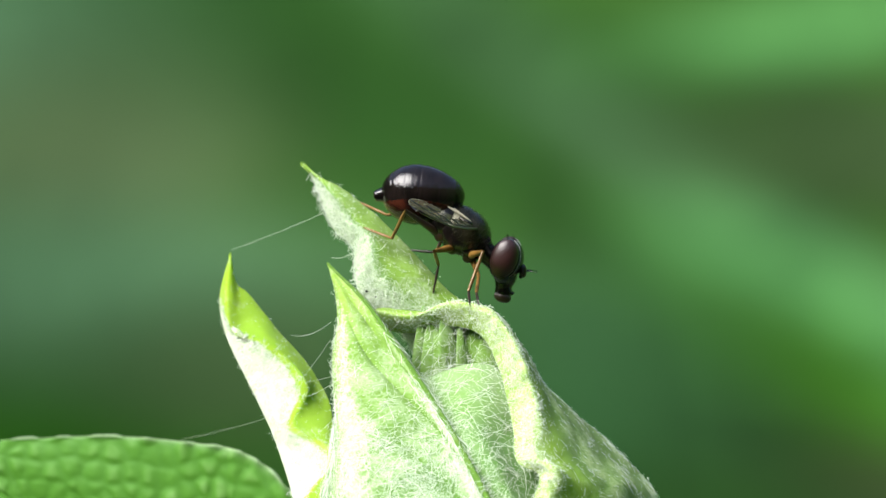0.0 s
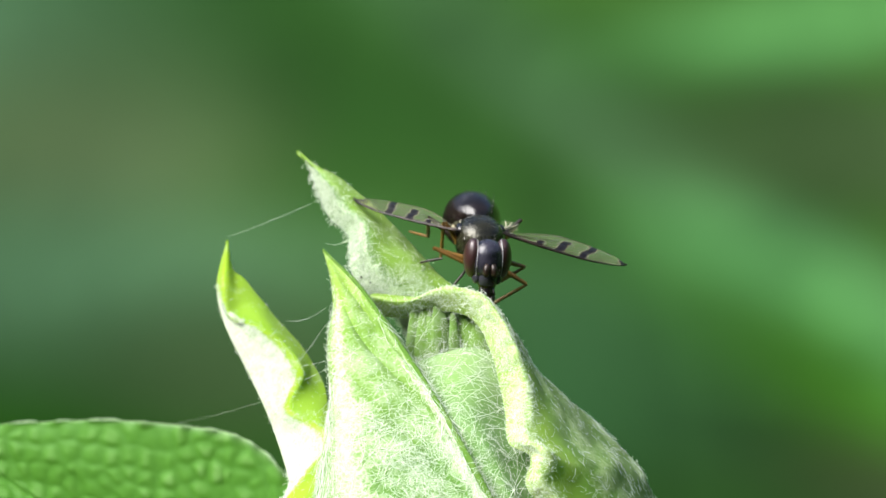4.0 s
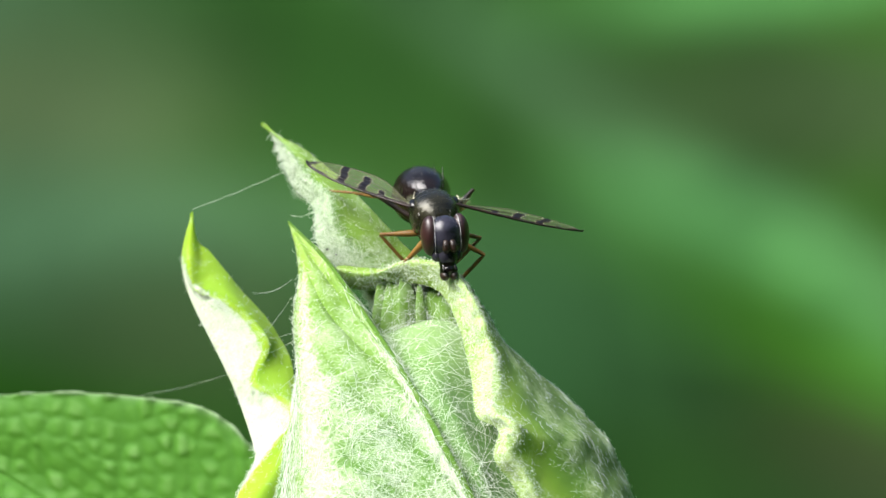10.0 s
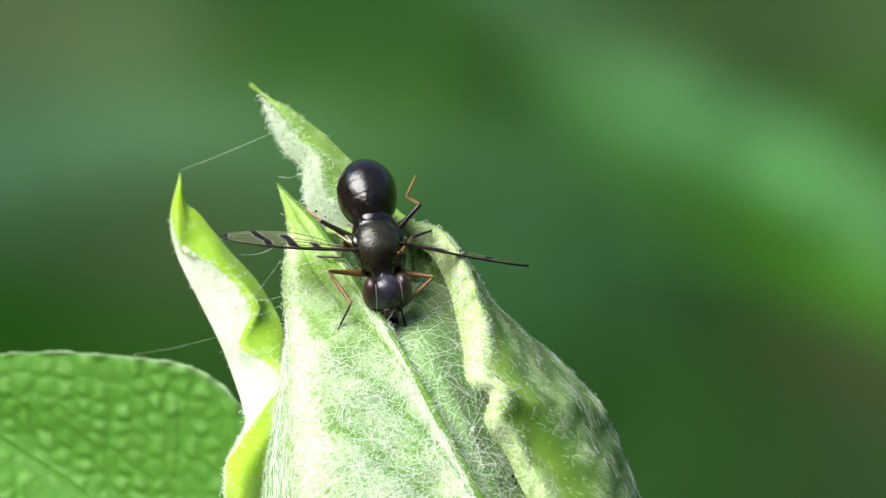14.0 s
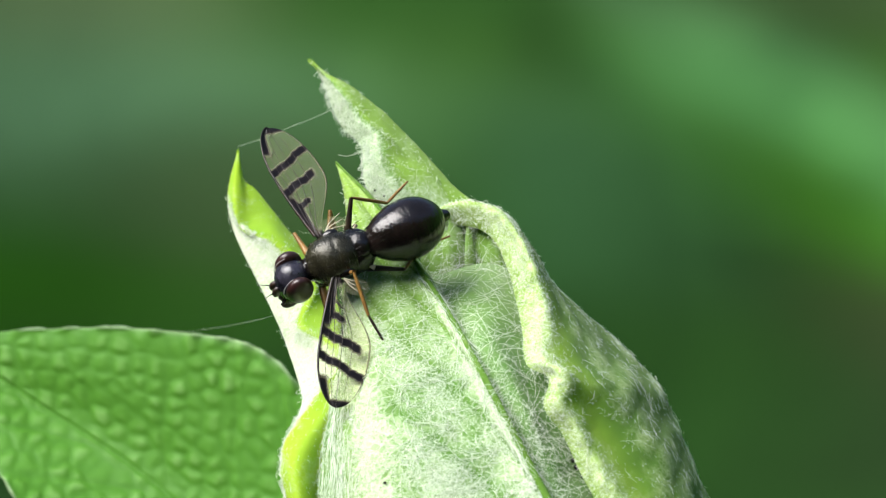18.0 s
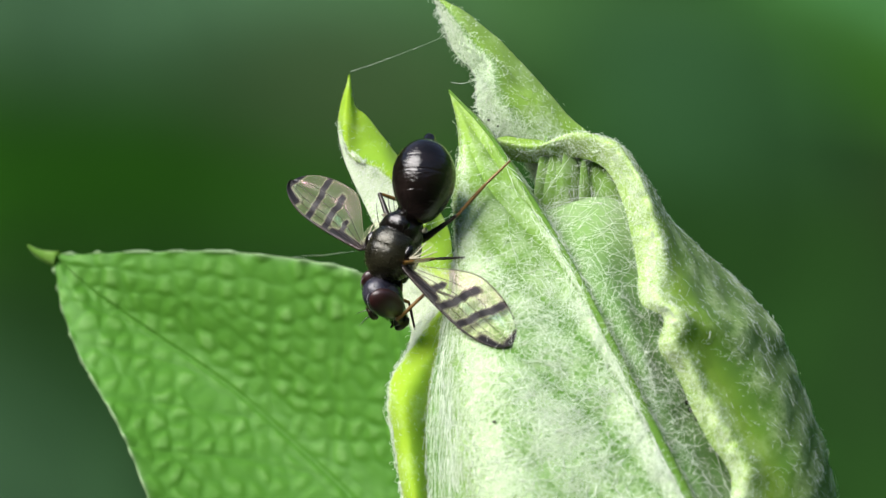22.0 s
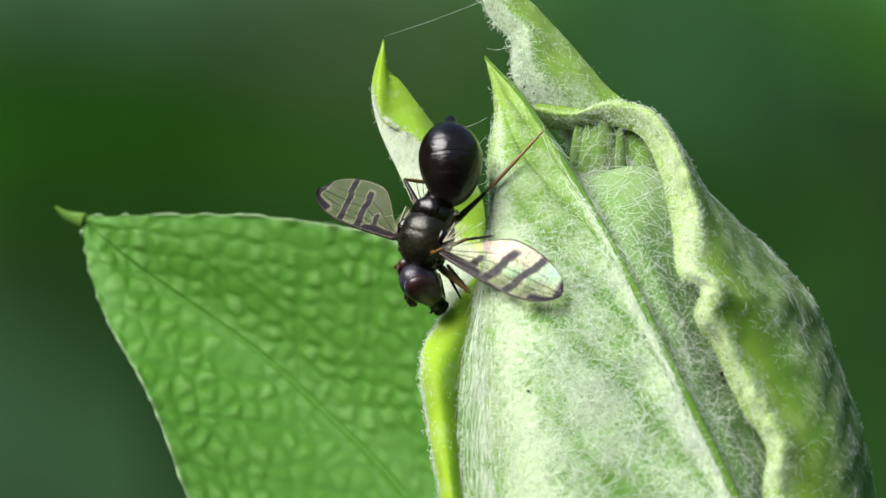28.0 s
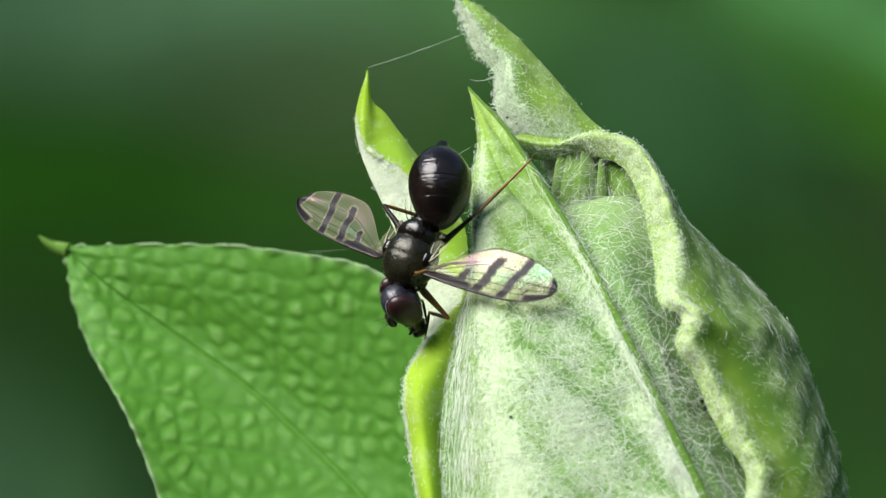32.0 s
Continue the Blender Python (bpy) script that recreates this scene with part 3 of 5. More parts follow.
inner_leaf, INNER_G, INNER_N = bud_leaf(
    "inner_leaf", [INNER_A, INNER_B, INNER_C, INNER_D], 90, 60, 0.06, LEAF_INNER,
    "grey-felted inner young leaf, shade put into its colour", lambda u, v: 0.20 + 0.2 * smooth(0.12, 0.0, u), lambda u, v: smooth(0.3, 0.0, u), 2200, 0.45, 0.04, calm=False)
right_leaf, RIGHT_G, RIGHT_N = bud_leaf(
    "right_leaf", [RIGHT_UNDER, RIGHT_LIP, RIGHT_VALLEY, RIGHT_BULGE, RIGHT_OUTLINE, RIGHT_BACK], 230, 110, 0.07, LEAF_LIP,
    "curled young leaf with frilled pale edge",
    lambda u, v: 0.05 + 0.48 * ridge(v, 0.13, 0.13) ** 0.7 + 0.27 * smooth(0.46, 0.56, v) * (1 - 0.9 * ridge(v, 0.71, 0.02)) + 0.14 * smooth(0.72, 0.76, v) - 0.12 * (1 - smooth(0.15, 0.3, u)),
    lambda u, v: 0.8 * ridge(v, 0.13, 0.15) + 0.8 * ridge(v, 0.36, 0.08) + 0.2 * (1 - smooth(0.1, 0.3, u)), 4500, 0.2, 0.035,
    veins=(0.95, 0.085, -0.35, 0.03), frill=(0.16, 0.10, 0.35, 0.10))
far_leaf, FAR_G, FAR_N = bud_leaf(
    "far_leaf", [FAR_LEFT, FAR_FOLD, FAR_MID, FAR_RIGHT], 110, 60, 0.07, LEAF_FRONT,
    "pointed young leaf with woolly folded margin",
    lambda u, v: smooth(0.12, 0.2, u) * (0.06 + 0.62 * (1 - smooth(0.2, 0.42, v)) + 0.45 * smooth(0.55, 0.8, u) * (1 - smooth(0.6, 0.9, v))),
    lambda u, v: 0.5 * (1 - smooth(0.1, 0.2, u)) + 0.7 * smooth(0.3, 0.5, v), 3000, 0.16, 0.05)
bract, BRACT_G, BRACT_N = bud_leaf(
    "bract", [BRACT_OUT, BRACT_LIP, BRACT_VALLEY, BRACT_FAR], 170, 70, 0.06, LEAF_BRACT,
    "narrow curled outer leaf with pale woolly outside",
    lambda u, v: smooth(0.08, 0.16, u) * (0.05 + 0.85 * (1 - smooth(0.24, 0.34, v)) * (1 - 0.35 * smooth(0.7, 0.8, u)) + 0.8 * ridge(v, 0.28, 0.07) * smooth(0.62, 0.72, u)),
    # Lime past u 0.62 paints in the glow of light coming through the blade.
    lambda u, v: 0.75 * ridge(v, 0.36, 0.08) + 0.3 * smooth(0.4, 0.6, v) + 0.7 * smooth(0.62, 0.72, u) * ridge(v, 0.5, 0.25) + 0.5 * (1 - smooth(0.08, 0.16, u)), 3500, 0.14, 0.03, frill=(0.33, 0.10, 0.4, 0.05))


def build_stem():
    """The stalk that carries the bud, down to the soil."""
    line = spline([(1.5, -3.5, -11.5), (1.8, -2.5, -20), (2.5, 2, -90), (4, 6, -240), (5, 8, -424)], 40)
    part("stalk", tubes("stalk", [line - BUD_AT], np.linspace(2.6, 3.4, 40), LEAF_FRONT, 16), bud, "upright downy green stalk")


build_stem()


def brushed_hair(owner, grid, normal, count, length, weight, trend, radius=0.0048):
    """Long hair that lies one way along a margin or rib."""
    lines = wool(grid - BUD_AT, normal, count, length, rng, 0.25, 0.06, weight, trend=np.asarray(trend) * 3)
    part("combed_hair", tubes("combed_hair", lines, radius * HAIR_TAPER, HAIR), owner, "long pale hairs lying along the leaf", kind="stuff")


def downy(owner, grid, normal, count, at, wide, length=0.11, start=0.06):
    """Dense short down along one line of a leaf."""
    u, v = np.meshgrid(np.linspace(0, 1, grid.shape[0]), np.linspace(0, 1, grid.shape[1]), indexing="ij")
    w = np.exp(-((v - at) / wide) ** 2) * smooth(start, start + 0.08, u) + 1e-6
    lines = wool(grid - BUD_AT, normal, count, length, rng, 1.0, 0.8, w)
    part("edge_down", tubes("edge_down", lines, 0.0042 * HAIR_TAPER, HAIR), owner, "dense white down on the leaf edge", kind="stuff")


downy(right_leaf, RIGHT_G, RIGHT_N, 8000, 0.12, 0.11, 0.08, 0.0)
downy(right_leaf, RIGHT_G, RIGHT_N, 1200, 0.82, 0.06, 0.045, 0.0)
downy(bract, BRACT_G, BRACT_N, 3500, 0.24, 0.16)
downy(far_leaf, FAR_G, FAR_N, 4500, 0.10, 0.2, 0.15)
downy(front_leaf, FRONT_G, FRONT_N, 3000, 0.5, 0.25, 0.06, 0.02)
downy(front_leaf, FRONT_G, FRONT_N, 4500, 0.2, 0.05, 0.09)
downy(front_leaf, FRONT_G, FRONT_N, 1500, 0.01, 0.03, 0.10)
UU, VV = np.meshgrid(np.linspace(0, 1, 200), np.linspace(0, 1, 130), indexing="ij")
brushed_hair(front_leaf, FRONT_G, FRONT_N, 1300, 0.8, np.exp(-((VV - 0.10) / 0.07) ** 2) * smooth(0.3, 0.5, UU) + 1e-6, (0.05, -0.45, -0.9))
brushed_hair(front_leaf, FRONT_G, FRONT_N, 650, 0.6, np.exp(-((VV - 0.765) / 0.035) ** 2) * smooth(0.16, 0.36, UU) + 1e-6, (0.45, -0.5, -0.75))


def long_fibres(owner, grid, normal, count, length, weight):
    """Sparse long fibres that lie across the felt like a web."""
    lines = wool(grid - BUD_AT, normal, count, length, rng, 0.9, 0.05, weight)
    part("web_fibre", tubes("web_fibre", lines, 0.0046 * HAIR_TAPER, HAIR), owner, "long white fibres across the felt", kind="stuff")


long_fibres(front_leaf, FRONT_G, FRONT_N, 1500, 0.8, smooth(0.26, 0.34, VV) * (1 - smooth(0.74, 0.8, VV)) * smooth(0.35, 0.55, UU) * np.clip(0.5 + 1.5 * field(FRONT_G, 0.9, 2.2), 0.05, 2) + 1e-6)
long_fibres(inner_leaf, INNER_G, INNER_N, 380, 1.0, np.full((90, 60), 1.0))
rib_line = spline(FRONT_KEEL, 60) + np.array((0.0, -0.02, 0.0))
part("midrib", tubes("midrib", [rib_line - BUD_AT], np.linspace(0.025, 0.12, 60), LEAF_LIP, 12), front_leaf, "raised green midrib")


def build_leaflets():
    """The youngest leaves, packed upright in the hollow of the bud."""
    r = np.random.default_rng(11)
    for k in range(14):
        f = (k % 9) / 8 if k < 9 else (k - 9) / 4
        lean = r.normal(0, 0.16)
        deep = 0.0 if k < 9 else 0.45
        base = np.array((-0.5 + 1.5 * f, deep - 0.25 - 0.35 * f - 0.12 * (k % 3), -3.1)) + r.normal(0, 0.04, 3)
        tip = np.array((-0.45 + 1.4 * f + lean, deep + 0.12 - 0.45 * f - 0.10 * (k % 3), -1.18 - 0.6 * max(f - 0.3, 0) - (0.7 if k < 9 else 0.2) * r.random()))
        mid = (base + tip) / 2 + np.array((0.08 * (0.5 - f), -0.1, 0))
        line = spline([base, mid, tip], 16)
        w = r.uniform(0.12, 0.30) * np.sin(np.linspace(1.1, 3.05, 16)) + 0.006
        side = np.array((1, r.normal(0, 0.5), -lean * 0.4))
        v = np.linspace(-1, 1, 7)
        g = line[:, None] + side * (w[:, None] * v[None])[..., None] + np.array((0, 1, 0)) * (0.25 * w[:, None] * v[None] ** 2)[..., None]
        n = normals(g)
        if n[8, 3, 1] > 0:
            n = -n
        leaflet = part("leaflet", shell("leaflet", g - BUD_AT, n, 0.02, LEAF_YOUNG, [("felt", np.full((16, 7), 0.2)), ("lime", np.full((16, 7), 0.4))]), bud, "tiny upright pale young leaf")
        lines = wool(g - BUD_AT, n, 70, 0.22, rng, 0.9, 0.25)
        part("woolly_hair", tubes("woolly_hair", lines, 0.004 * HAIR_TAPER, HAIR), leaflet, "white woolly plant hair", kind="stuff")


build_leaflets()

# ---- the broad leaf behind ----
def build_broad_leaf():
    at = np.array((-7.0, 6.0, -10.0))
    ob = thing("broad_leaf", at, "broad green wrinkled leaf with pointed tip and pale rim", "leaf")
    g = loft([BROAD_SIDE, BROAD_LOW, BROAD_RIB, BROAD_HIGH, BROAD_TOP], 190, 190)
    n = normals(g)
    if n[90, 90, 1] > 0:
        n = -n
    u, v = np.meshgrid(np.linspace(0, 1, 190), np.linspace(0, 1, 190), indexing="ij")
    seeds = np.random.default_rng(3)
    lattice = np.stack(np.meshgrid(np.arange(-14, 2, 0.48), np.arange(-17, -3, 0.48), indexing="ij"), -1).reshape(-1, 2)
    lattice = lattice + seeds.uniform(-0.19, 0.19, lattice.shape)
    swell = seeds.uniform(0.45, 1.0, len(lattice))
    flat = g[..., (0, 2)].reshape(-1, 2) + 0.05 * np.stack([field(g, 0.3, 2.2).ravel(), field(g, 0.3, 8.2).ravel()], 1)
    near, size = [], []
    for row in np.array_split(flat, 40):
        d = np.sqrt(((row[:, None] - lattice[None]) ** 2).sum(2))
        two = np.argpartition(d, 1, axis=1)[:, :2]
        pair = np.take_along_axis(d, two, 1)
        first = np.argmin(pair, 1)
        near.append(np.abs(pair[:, 0] - pair[:, 1]))
        size.append(swell[np.take_along_axis(two, first[:, None], 1)[:, 0]])
    near, size = np.concatenate(near).reshape(190, 190), np.concatenate(size).reshape(190, 190)
    edge = np.minimum(v, 1 - v)
    rib = np.exp(-((v - 0.5) / 0.010) ** 2)
    vein = side_veins(u, v, 0.5, 0.13, 0.35, 0.008)
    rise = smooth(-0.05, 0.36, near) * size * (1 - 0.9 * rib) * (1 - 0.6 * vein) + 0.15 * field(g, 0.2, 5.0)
    wave = 0.05 * np.sin(u * 95 + 3 * field(g, 1.0, 2)) * np.exp(-edge / 0.025)
    g = g + n * (0.054 * rise - 0.04 * rib - 0.02 * vein + wave)[..., None]
    n = np.sign(np.sum(normals(g) * n, 2, keepdims=True)) * normals(g)
    felt = np.clip(np.exp(-edge / 0.006) * 0.6, 0, 1)
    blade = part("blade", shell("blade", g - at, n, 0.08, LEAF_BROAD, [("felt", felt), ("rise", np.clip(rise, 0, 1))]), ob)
    line = spline([g[0, 95] - at, g[0, 95] - at + (-0.45, 0.1, 0.12), g[0, 95] - at + (-0.75, 0.15, 0.33)], 10)
    part("leaf_tip", tubes("leaf_tip", [line], np.linspace(0.20, 0.03, 10), LEAF_LIP, 10), ob, "bright green pointed tip")
    stalk = spline([g[150, 95] - at, (0.5, -1.0, -6.0), (5.5, -4.0, -9.5), (8.6, -7.5, -15.0)], 24)
    part("leaf_stalk", tubes("leaf_stalk", [stalk], np.linspace(0.5, 0.9, 24), LEAF_BROAD, 10), ob)
    return ob


broad_leaf = build_broad_leaf()

# ---- soft greenery behind ----
backdrop_m = Mat("far_greenery")
soft = backdrop_m.noise(9, 2, 0.5)
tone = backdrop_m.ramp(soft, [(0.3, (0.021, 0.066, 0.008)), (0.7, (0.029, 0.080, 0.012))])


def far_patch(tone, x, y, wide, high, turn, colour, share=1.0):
    """A soft patch, lighter or darker, painted into the backdrop's colour, by its bearing and height."""
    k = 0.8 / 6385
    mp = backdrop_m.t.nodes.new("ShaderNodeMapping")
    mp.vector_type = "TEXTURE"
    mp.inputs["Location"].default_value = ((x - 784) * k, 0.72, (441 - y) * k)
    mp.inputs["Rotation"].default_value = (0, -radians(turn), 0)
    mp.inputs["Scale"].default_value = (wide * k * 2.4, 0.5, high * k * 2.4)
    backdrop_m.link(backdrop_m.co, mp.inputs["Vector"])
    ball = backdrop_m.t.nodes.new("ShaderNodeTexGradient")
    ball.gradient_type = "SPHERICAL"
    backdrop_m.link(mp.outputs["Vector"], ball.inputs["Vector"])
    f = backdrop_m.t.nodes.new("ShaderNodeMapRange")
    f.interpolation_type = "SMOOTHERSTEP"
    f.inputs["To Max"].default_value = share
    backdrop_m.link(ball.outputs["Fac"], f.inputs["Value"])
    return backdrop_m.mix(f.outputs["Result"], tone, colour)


# Tones blended into the backdrop colour as soft patches.
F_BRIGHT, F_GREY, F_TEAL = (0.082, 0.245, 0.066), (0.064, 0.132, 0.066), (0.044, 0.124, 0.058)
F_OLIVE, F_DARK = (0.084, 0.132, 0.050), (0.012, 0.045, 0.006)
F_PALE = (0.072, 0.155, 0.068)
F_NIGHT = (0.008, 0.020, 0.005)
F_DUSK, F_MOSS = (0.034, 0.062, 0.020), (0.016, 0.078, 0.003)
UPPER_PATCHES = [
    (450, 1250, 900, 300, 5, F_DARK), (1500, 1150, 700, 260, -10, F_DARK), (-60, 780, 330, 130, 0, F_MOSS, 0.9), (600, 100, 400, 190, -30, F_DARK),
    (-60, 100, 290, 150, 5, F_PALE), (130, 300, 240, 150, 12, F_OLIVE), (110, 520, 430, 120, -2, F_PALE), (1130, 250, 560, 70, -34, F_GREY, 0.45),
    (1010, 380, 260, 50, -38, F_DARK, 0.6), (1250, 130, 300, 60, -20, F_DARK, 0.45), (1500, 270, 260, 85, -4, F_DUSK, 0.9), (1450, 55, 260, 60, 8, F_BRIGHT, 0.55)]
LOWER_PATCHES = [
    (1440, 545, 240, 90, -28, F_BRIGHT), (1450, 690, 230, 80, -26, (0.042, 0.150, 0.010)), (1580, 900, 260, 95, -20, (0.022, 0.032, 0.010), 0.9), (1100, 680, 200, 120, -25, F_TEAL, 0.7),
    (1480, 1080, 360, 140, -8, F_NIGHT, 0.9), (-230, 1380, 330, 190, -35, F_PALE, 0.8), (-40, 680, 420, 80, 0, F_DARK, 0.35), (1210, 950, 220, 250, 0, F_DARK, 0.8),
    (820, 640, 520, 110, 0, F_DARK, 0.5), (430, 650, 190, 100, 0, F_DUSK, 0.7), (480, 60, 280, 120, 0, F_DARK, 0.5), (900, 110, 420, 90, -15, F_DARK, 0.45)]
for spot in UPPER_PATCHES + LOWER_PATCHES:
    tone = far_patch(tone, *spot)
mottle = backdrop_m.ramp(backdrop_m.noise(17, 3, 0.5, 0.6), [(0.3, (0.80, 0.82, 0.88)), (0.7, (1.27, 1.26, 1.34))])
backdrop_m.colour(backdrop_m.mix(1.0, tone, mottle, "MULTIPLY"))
backdrop_m.set(Roughness=0.9)
backdrop_m.p.inputs["Specular IOR Level"].default_value = 0.1


def build_backdrop():
    a = np.linspace(-math.pi, math.pi, 140)[:, None]
    z = np.linspace(-440, 400, 24)[None, :]
    g = np.stack([700 * np.sin(a) + 0 * z, 720 * np.cos(a) + 0 * z, z + 0 * a], 2)
    g = g + np.array((0, 1, 0)) * (25 * field(g, 90, 4) * (np.abs(g[..., 0]) < 600))[..., None]
    n = normals(g)
    n = n * np.where(np.sum(n * g, 2, keepdims=True) > 0, -1, 1)
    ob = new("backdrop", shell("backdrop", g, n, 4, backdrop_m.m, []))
    tagged(ob, "dark green blurred undergrowth far behind", "greenery", kind="structure")
    earth = Mat("dark_soil")
    earth.colour(earth.ramp(earth.noise(20, 5), [(0.3, (0.03, 0.025, 0.015)), (0.7, (0.07, 0.09, 0.04))]))
    s = np.linspace(-1, 1, 30)
    s = np.sign(s) * np.abs(s) ** 3 * 60000
    xx, yy = np.meshgrid(s, s, indexing="ij")
    gg = np.stack([xx, yy, -420 + 6 * np.sin(xx * 0.02) * np.sin(yy * 0.017)], 2)
    gr = new("ground", shell("ground", gg, np.zeros_like(gg) + (0, 0, 1), 5, earth.m, []))
    tagged(gr, "dark soil and low growth under the plants", "ground", kind="structure")


build_backdrop()


# ---- silk threads and specks ----
SILK = hair_material()


def silk(a, b, sag, radius, label):
    a, b = np.asarray(a), np.asarray(b)
    line = np.stack([a + (b - a) * s - np.array((0, 0, 1)) * sag * 4 * s * (1 - s) for s in np.linspace(0, 1, 16)])
    ob = new("silk_thread", tubes("silk_thread", [line - a], np.full(16, radius), SILK, 5))
    ob.location = Vector(a) * MM
    tagged(ob, label, "thread", "silk threads")


SILK_TEXT = "fine pale silk thread stretched between leaves"
silk((-4.97, 3.1, -0.03), (-2.59, 2.2, 0.92), 0.03, 0.0022, SILK_TEXT)
silk((-3.99, 1.3, -3.85), (-6.49, 7.5, -4.69), 0.05, 0.0018, SILK_TEXT)
silk((-3.55, 2.6, -2.01), (-2.53, 0.2, -1.65), 0.12, 0.0024, SILK_TEXT)
silk((-3.24, 1.4, -2.98), (-2.53, 0.0, -2.03), 0.03, 0.0024, SILK_TEXT)
silk((-3.24, 1.3, -3.06), (-2.49, -0.3, -2.86), 0.02, 0.0024, SILK_TEXT)
silk((-3.17, 1.1, -3.39), (-2.49, -0.4, -3.03), 0.03, 0.0024, SILK_TEXT)
silk((-2.84, 0.5, -4.17), (-2.48, -0.7, -3.83), 0.02, 0.0024, SILK_TEXT)
silk((-2.66, 0.2, -4.27), (-2.34, -1.1, -4.22), 0.02, 0.0032, SILK_TEXT)
silk((-2.6, 0.0, -4.58), (-2.31, -1.4, -4.65), 0.03, 0.0024, SILK_TEXT)
silk((-0.56, -1.2, -2.65), (0.17, -0.7, -1.57), -0.02, 0.0032, SILK_TEXT)
silk((0.17, -0.7, -1.62), (0.97, -1.2, -1.48), 0.02, 0.0024, SILK_TEXT)
silk((0.56, -1.3, -2.78), (0.82, -1.0, -2.17), 0, 0.0024, SILK_TEXT)
silk((1.11, -1.7, -2.55), (1.55, -3.0, -3.65), 0.03, 0.0024, SILK_TEXT)
silk((1.11, -1.7, -2.61), (1.28, -1.6, -2.1), 0, 0.0024, SILK_TEXT)
silk((-2.59, 1.6, -0.18), (-2.03, 1.5, -0.06), 0.08, 0.003, SILK_TEXT)


def speck(at, size, seed):
    r = np.random.default_rng(seed)
    knob = r.uniform(0.7, 1.3, 3)
    me = ellipsoid("speck", size * knob, BLACK, 10, 8)
    ob = new("speck", me)
    ob.location = Vector(at) * MM
    tagged(ob, "tiny black crumb lying on the leaf felt", "speck", "black specks")


speck((0.39, -3.12, -4.16), 0.045, 0)
speck((-1.45, -5.45, -6.96), 0.035, 1)
speck((-2.36, -4.0, -6.23), 0.03, 2)
speck((2.54, -5.2, -6.52), 0.05, 3)
speck((2.64, -5.25, -6.66), 0.06, 4)
speck((2.75, -5.3, -6.85), 0.045, 5)
speck((2.46, -5.8, -7.7), 0.03, 6)
speck((-1.92, 0.1, -1.03), 0.025, 7)
speck((-1.52, -0.1, -1.08), 0.025, 8)
speck((-1.73, 0.2, -0.96), 0.025, 9)

# ---- the fly ----
def bristles(name, roots, ways, length, material, radius=0.012):
    lines = []
    for p, w in zip(roots, ways):
        w = np.asarray(w, float) / np.linalg.norm(w)
        bend = np.array((-0.35, 0, -0.1)) * length
        lines.append([np.asarray(p) + w * length * s + bend * s * s for s in np.linspace(0, 1, 5)])
    return tubes(name, lines, radius * np.array([1, 0.9, 0.7, 0.45, 0.15]), material, 4)


fly = thing("fly", (0.4, 1.0, 0.5), "small black fly with banded wings and red-brown eyes", "fly")


def thorax_shape(g):
    g = np.sign(g) * np.abs(g) ** 0.9
    x = g[..., 0:1]
    g[..., 1:] *= 1 - 0.14 * np.clip(x, 0, 1) ** 2
    g[..., 2:] *= 1 + 0.06 * np.clip(-x, 0, 1)
    groove = np.exp(-((x + 0.12) / 0.05) ** 2) * (g[..., 2:] > 0)
    g[..., 2:] *= 1 - 0.025 * groove
    return g


thorax = part("thorax", ellipsoid("thorax", (0.66, 0.57, 0.54), BRONZE, 48, 60, thorax_shape), fly, "dusted bronze-black thorax")
part("scutellum", ellipsoid("scutellum", (0.25, 0.30, 0.15), BLACK), thorax, "glossy black shield behind the thorax", at=(-0.62, 0, 0.30))
part("hind_thorax", ellipsoid("hind_thorax", (0.47, 0.51, 0.47), BLACK), thorax, at=(-0.50, 0, -0.04))
part("side_plate", ellipsoid("side_plate", (0.40, 0.10, 0.30), BLACK), thorax, "glossy black side plate", at=(-0.05, 0.45, -0.10))
part("side_plate", ellipsoid("side_plate", (0.40, 0.10, 0.30), BLACK), thorax, "glossy black side plate", at=(-0.05, -0.45, -0.10))
for s in (1, -1):
    part("side_plate", ellipsoid("side_plate", (0.19, 0.08, 0.17), BLACK), thorax, "glossy black side plate", at=(0.33, s * 0.38, -0.22))
    part("side_plate", ellipsoid("side_plate", (0.16, 0.08, 0.14), BRONZE), thorax, at=(-0.42, s * 0.40, 0.02))
    part("side_plate", ellipsoid("side_plate", (0.13, 0.07, 0.11), BRONZE), thorax, at=(0.30, s * 0.42, 0.12))
    part("wing_hinge", ellipsoid("wing_hinge", (0.20, 0.13, 0.11), BLACK), thorax, "black wing hinge", at=(-0.10, s * 0.46, 0.24))
    part("haltere", limb("haltere", [(-0.55, s * 0.36, -0.02), (-0.66, s * 0.46, -0.02), (-0.74, s * 0.54, 0.0)], [0.03, 0.03, 0.06], PALE, 8, 8), thorax, "pale club behind the wing")
part("neck", limb("neck", [(0.42, 0, -0.05), (0.75, 0, -0.10), (1.05, 0, -0.12)], [0.34, 0.24, 0.24], BLACK, 10, 14), fly)
part("waist", limb("waist", [(-0.5, 0, -0.05), (-0.85, 0, -0.05), (-1.2, 0, -0.05)], [0.46, 0.30, 0.28], BLACK, 12, 16), fly)
roots = [(x, s * y, 0.42) for x, y in ((0.3, 0.25), (-0.05, 0.3), (-0.3, 0.22), (0.35, 0.05), (-0.45, 0.12)) for s in (1, -1)] + [(-0.82, s * 0.12, 0.34) for s in (1, -1)]
part("bristle", bristles("bristle", roots, [(-1.1, p[1] * 0.6, 0.8) for p in roots], 0.20, BLACK, 0.008), thorax, "stiff black bristles", kind="stuff")
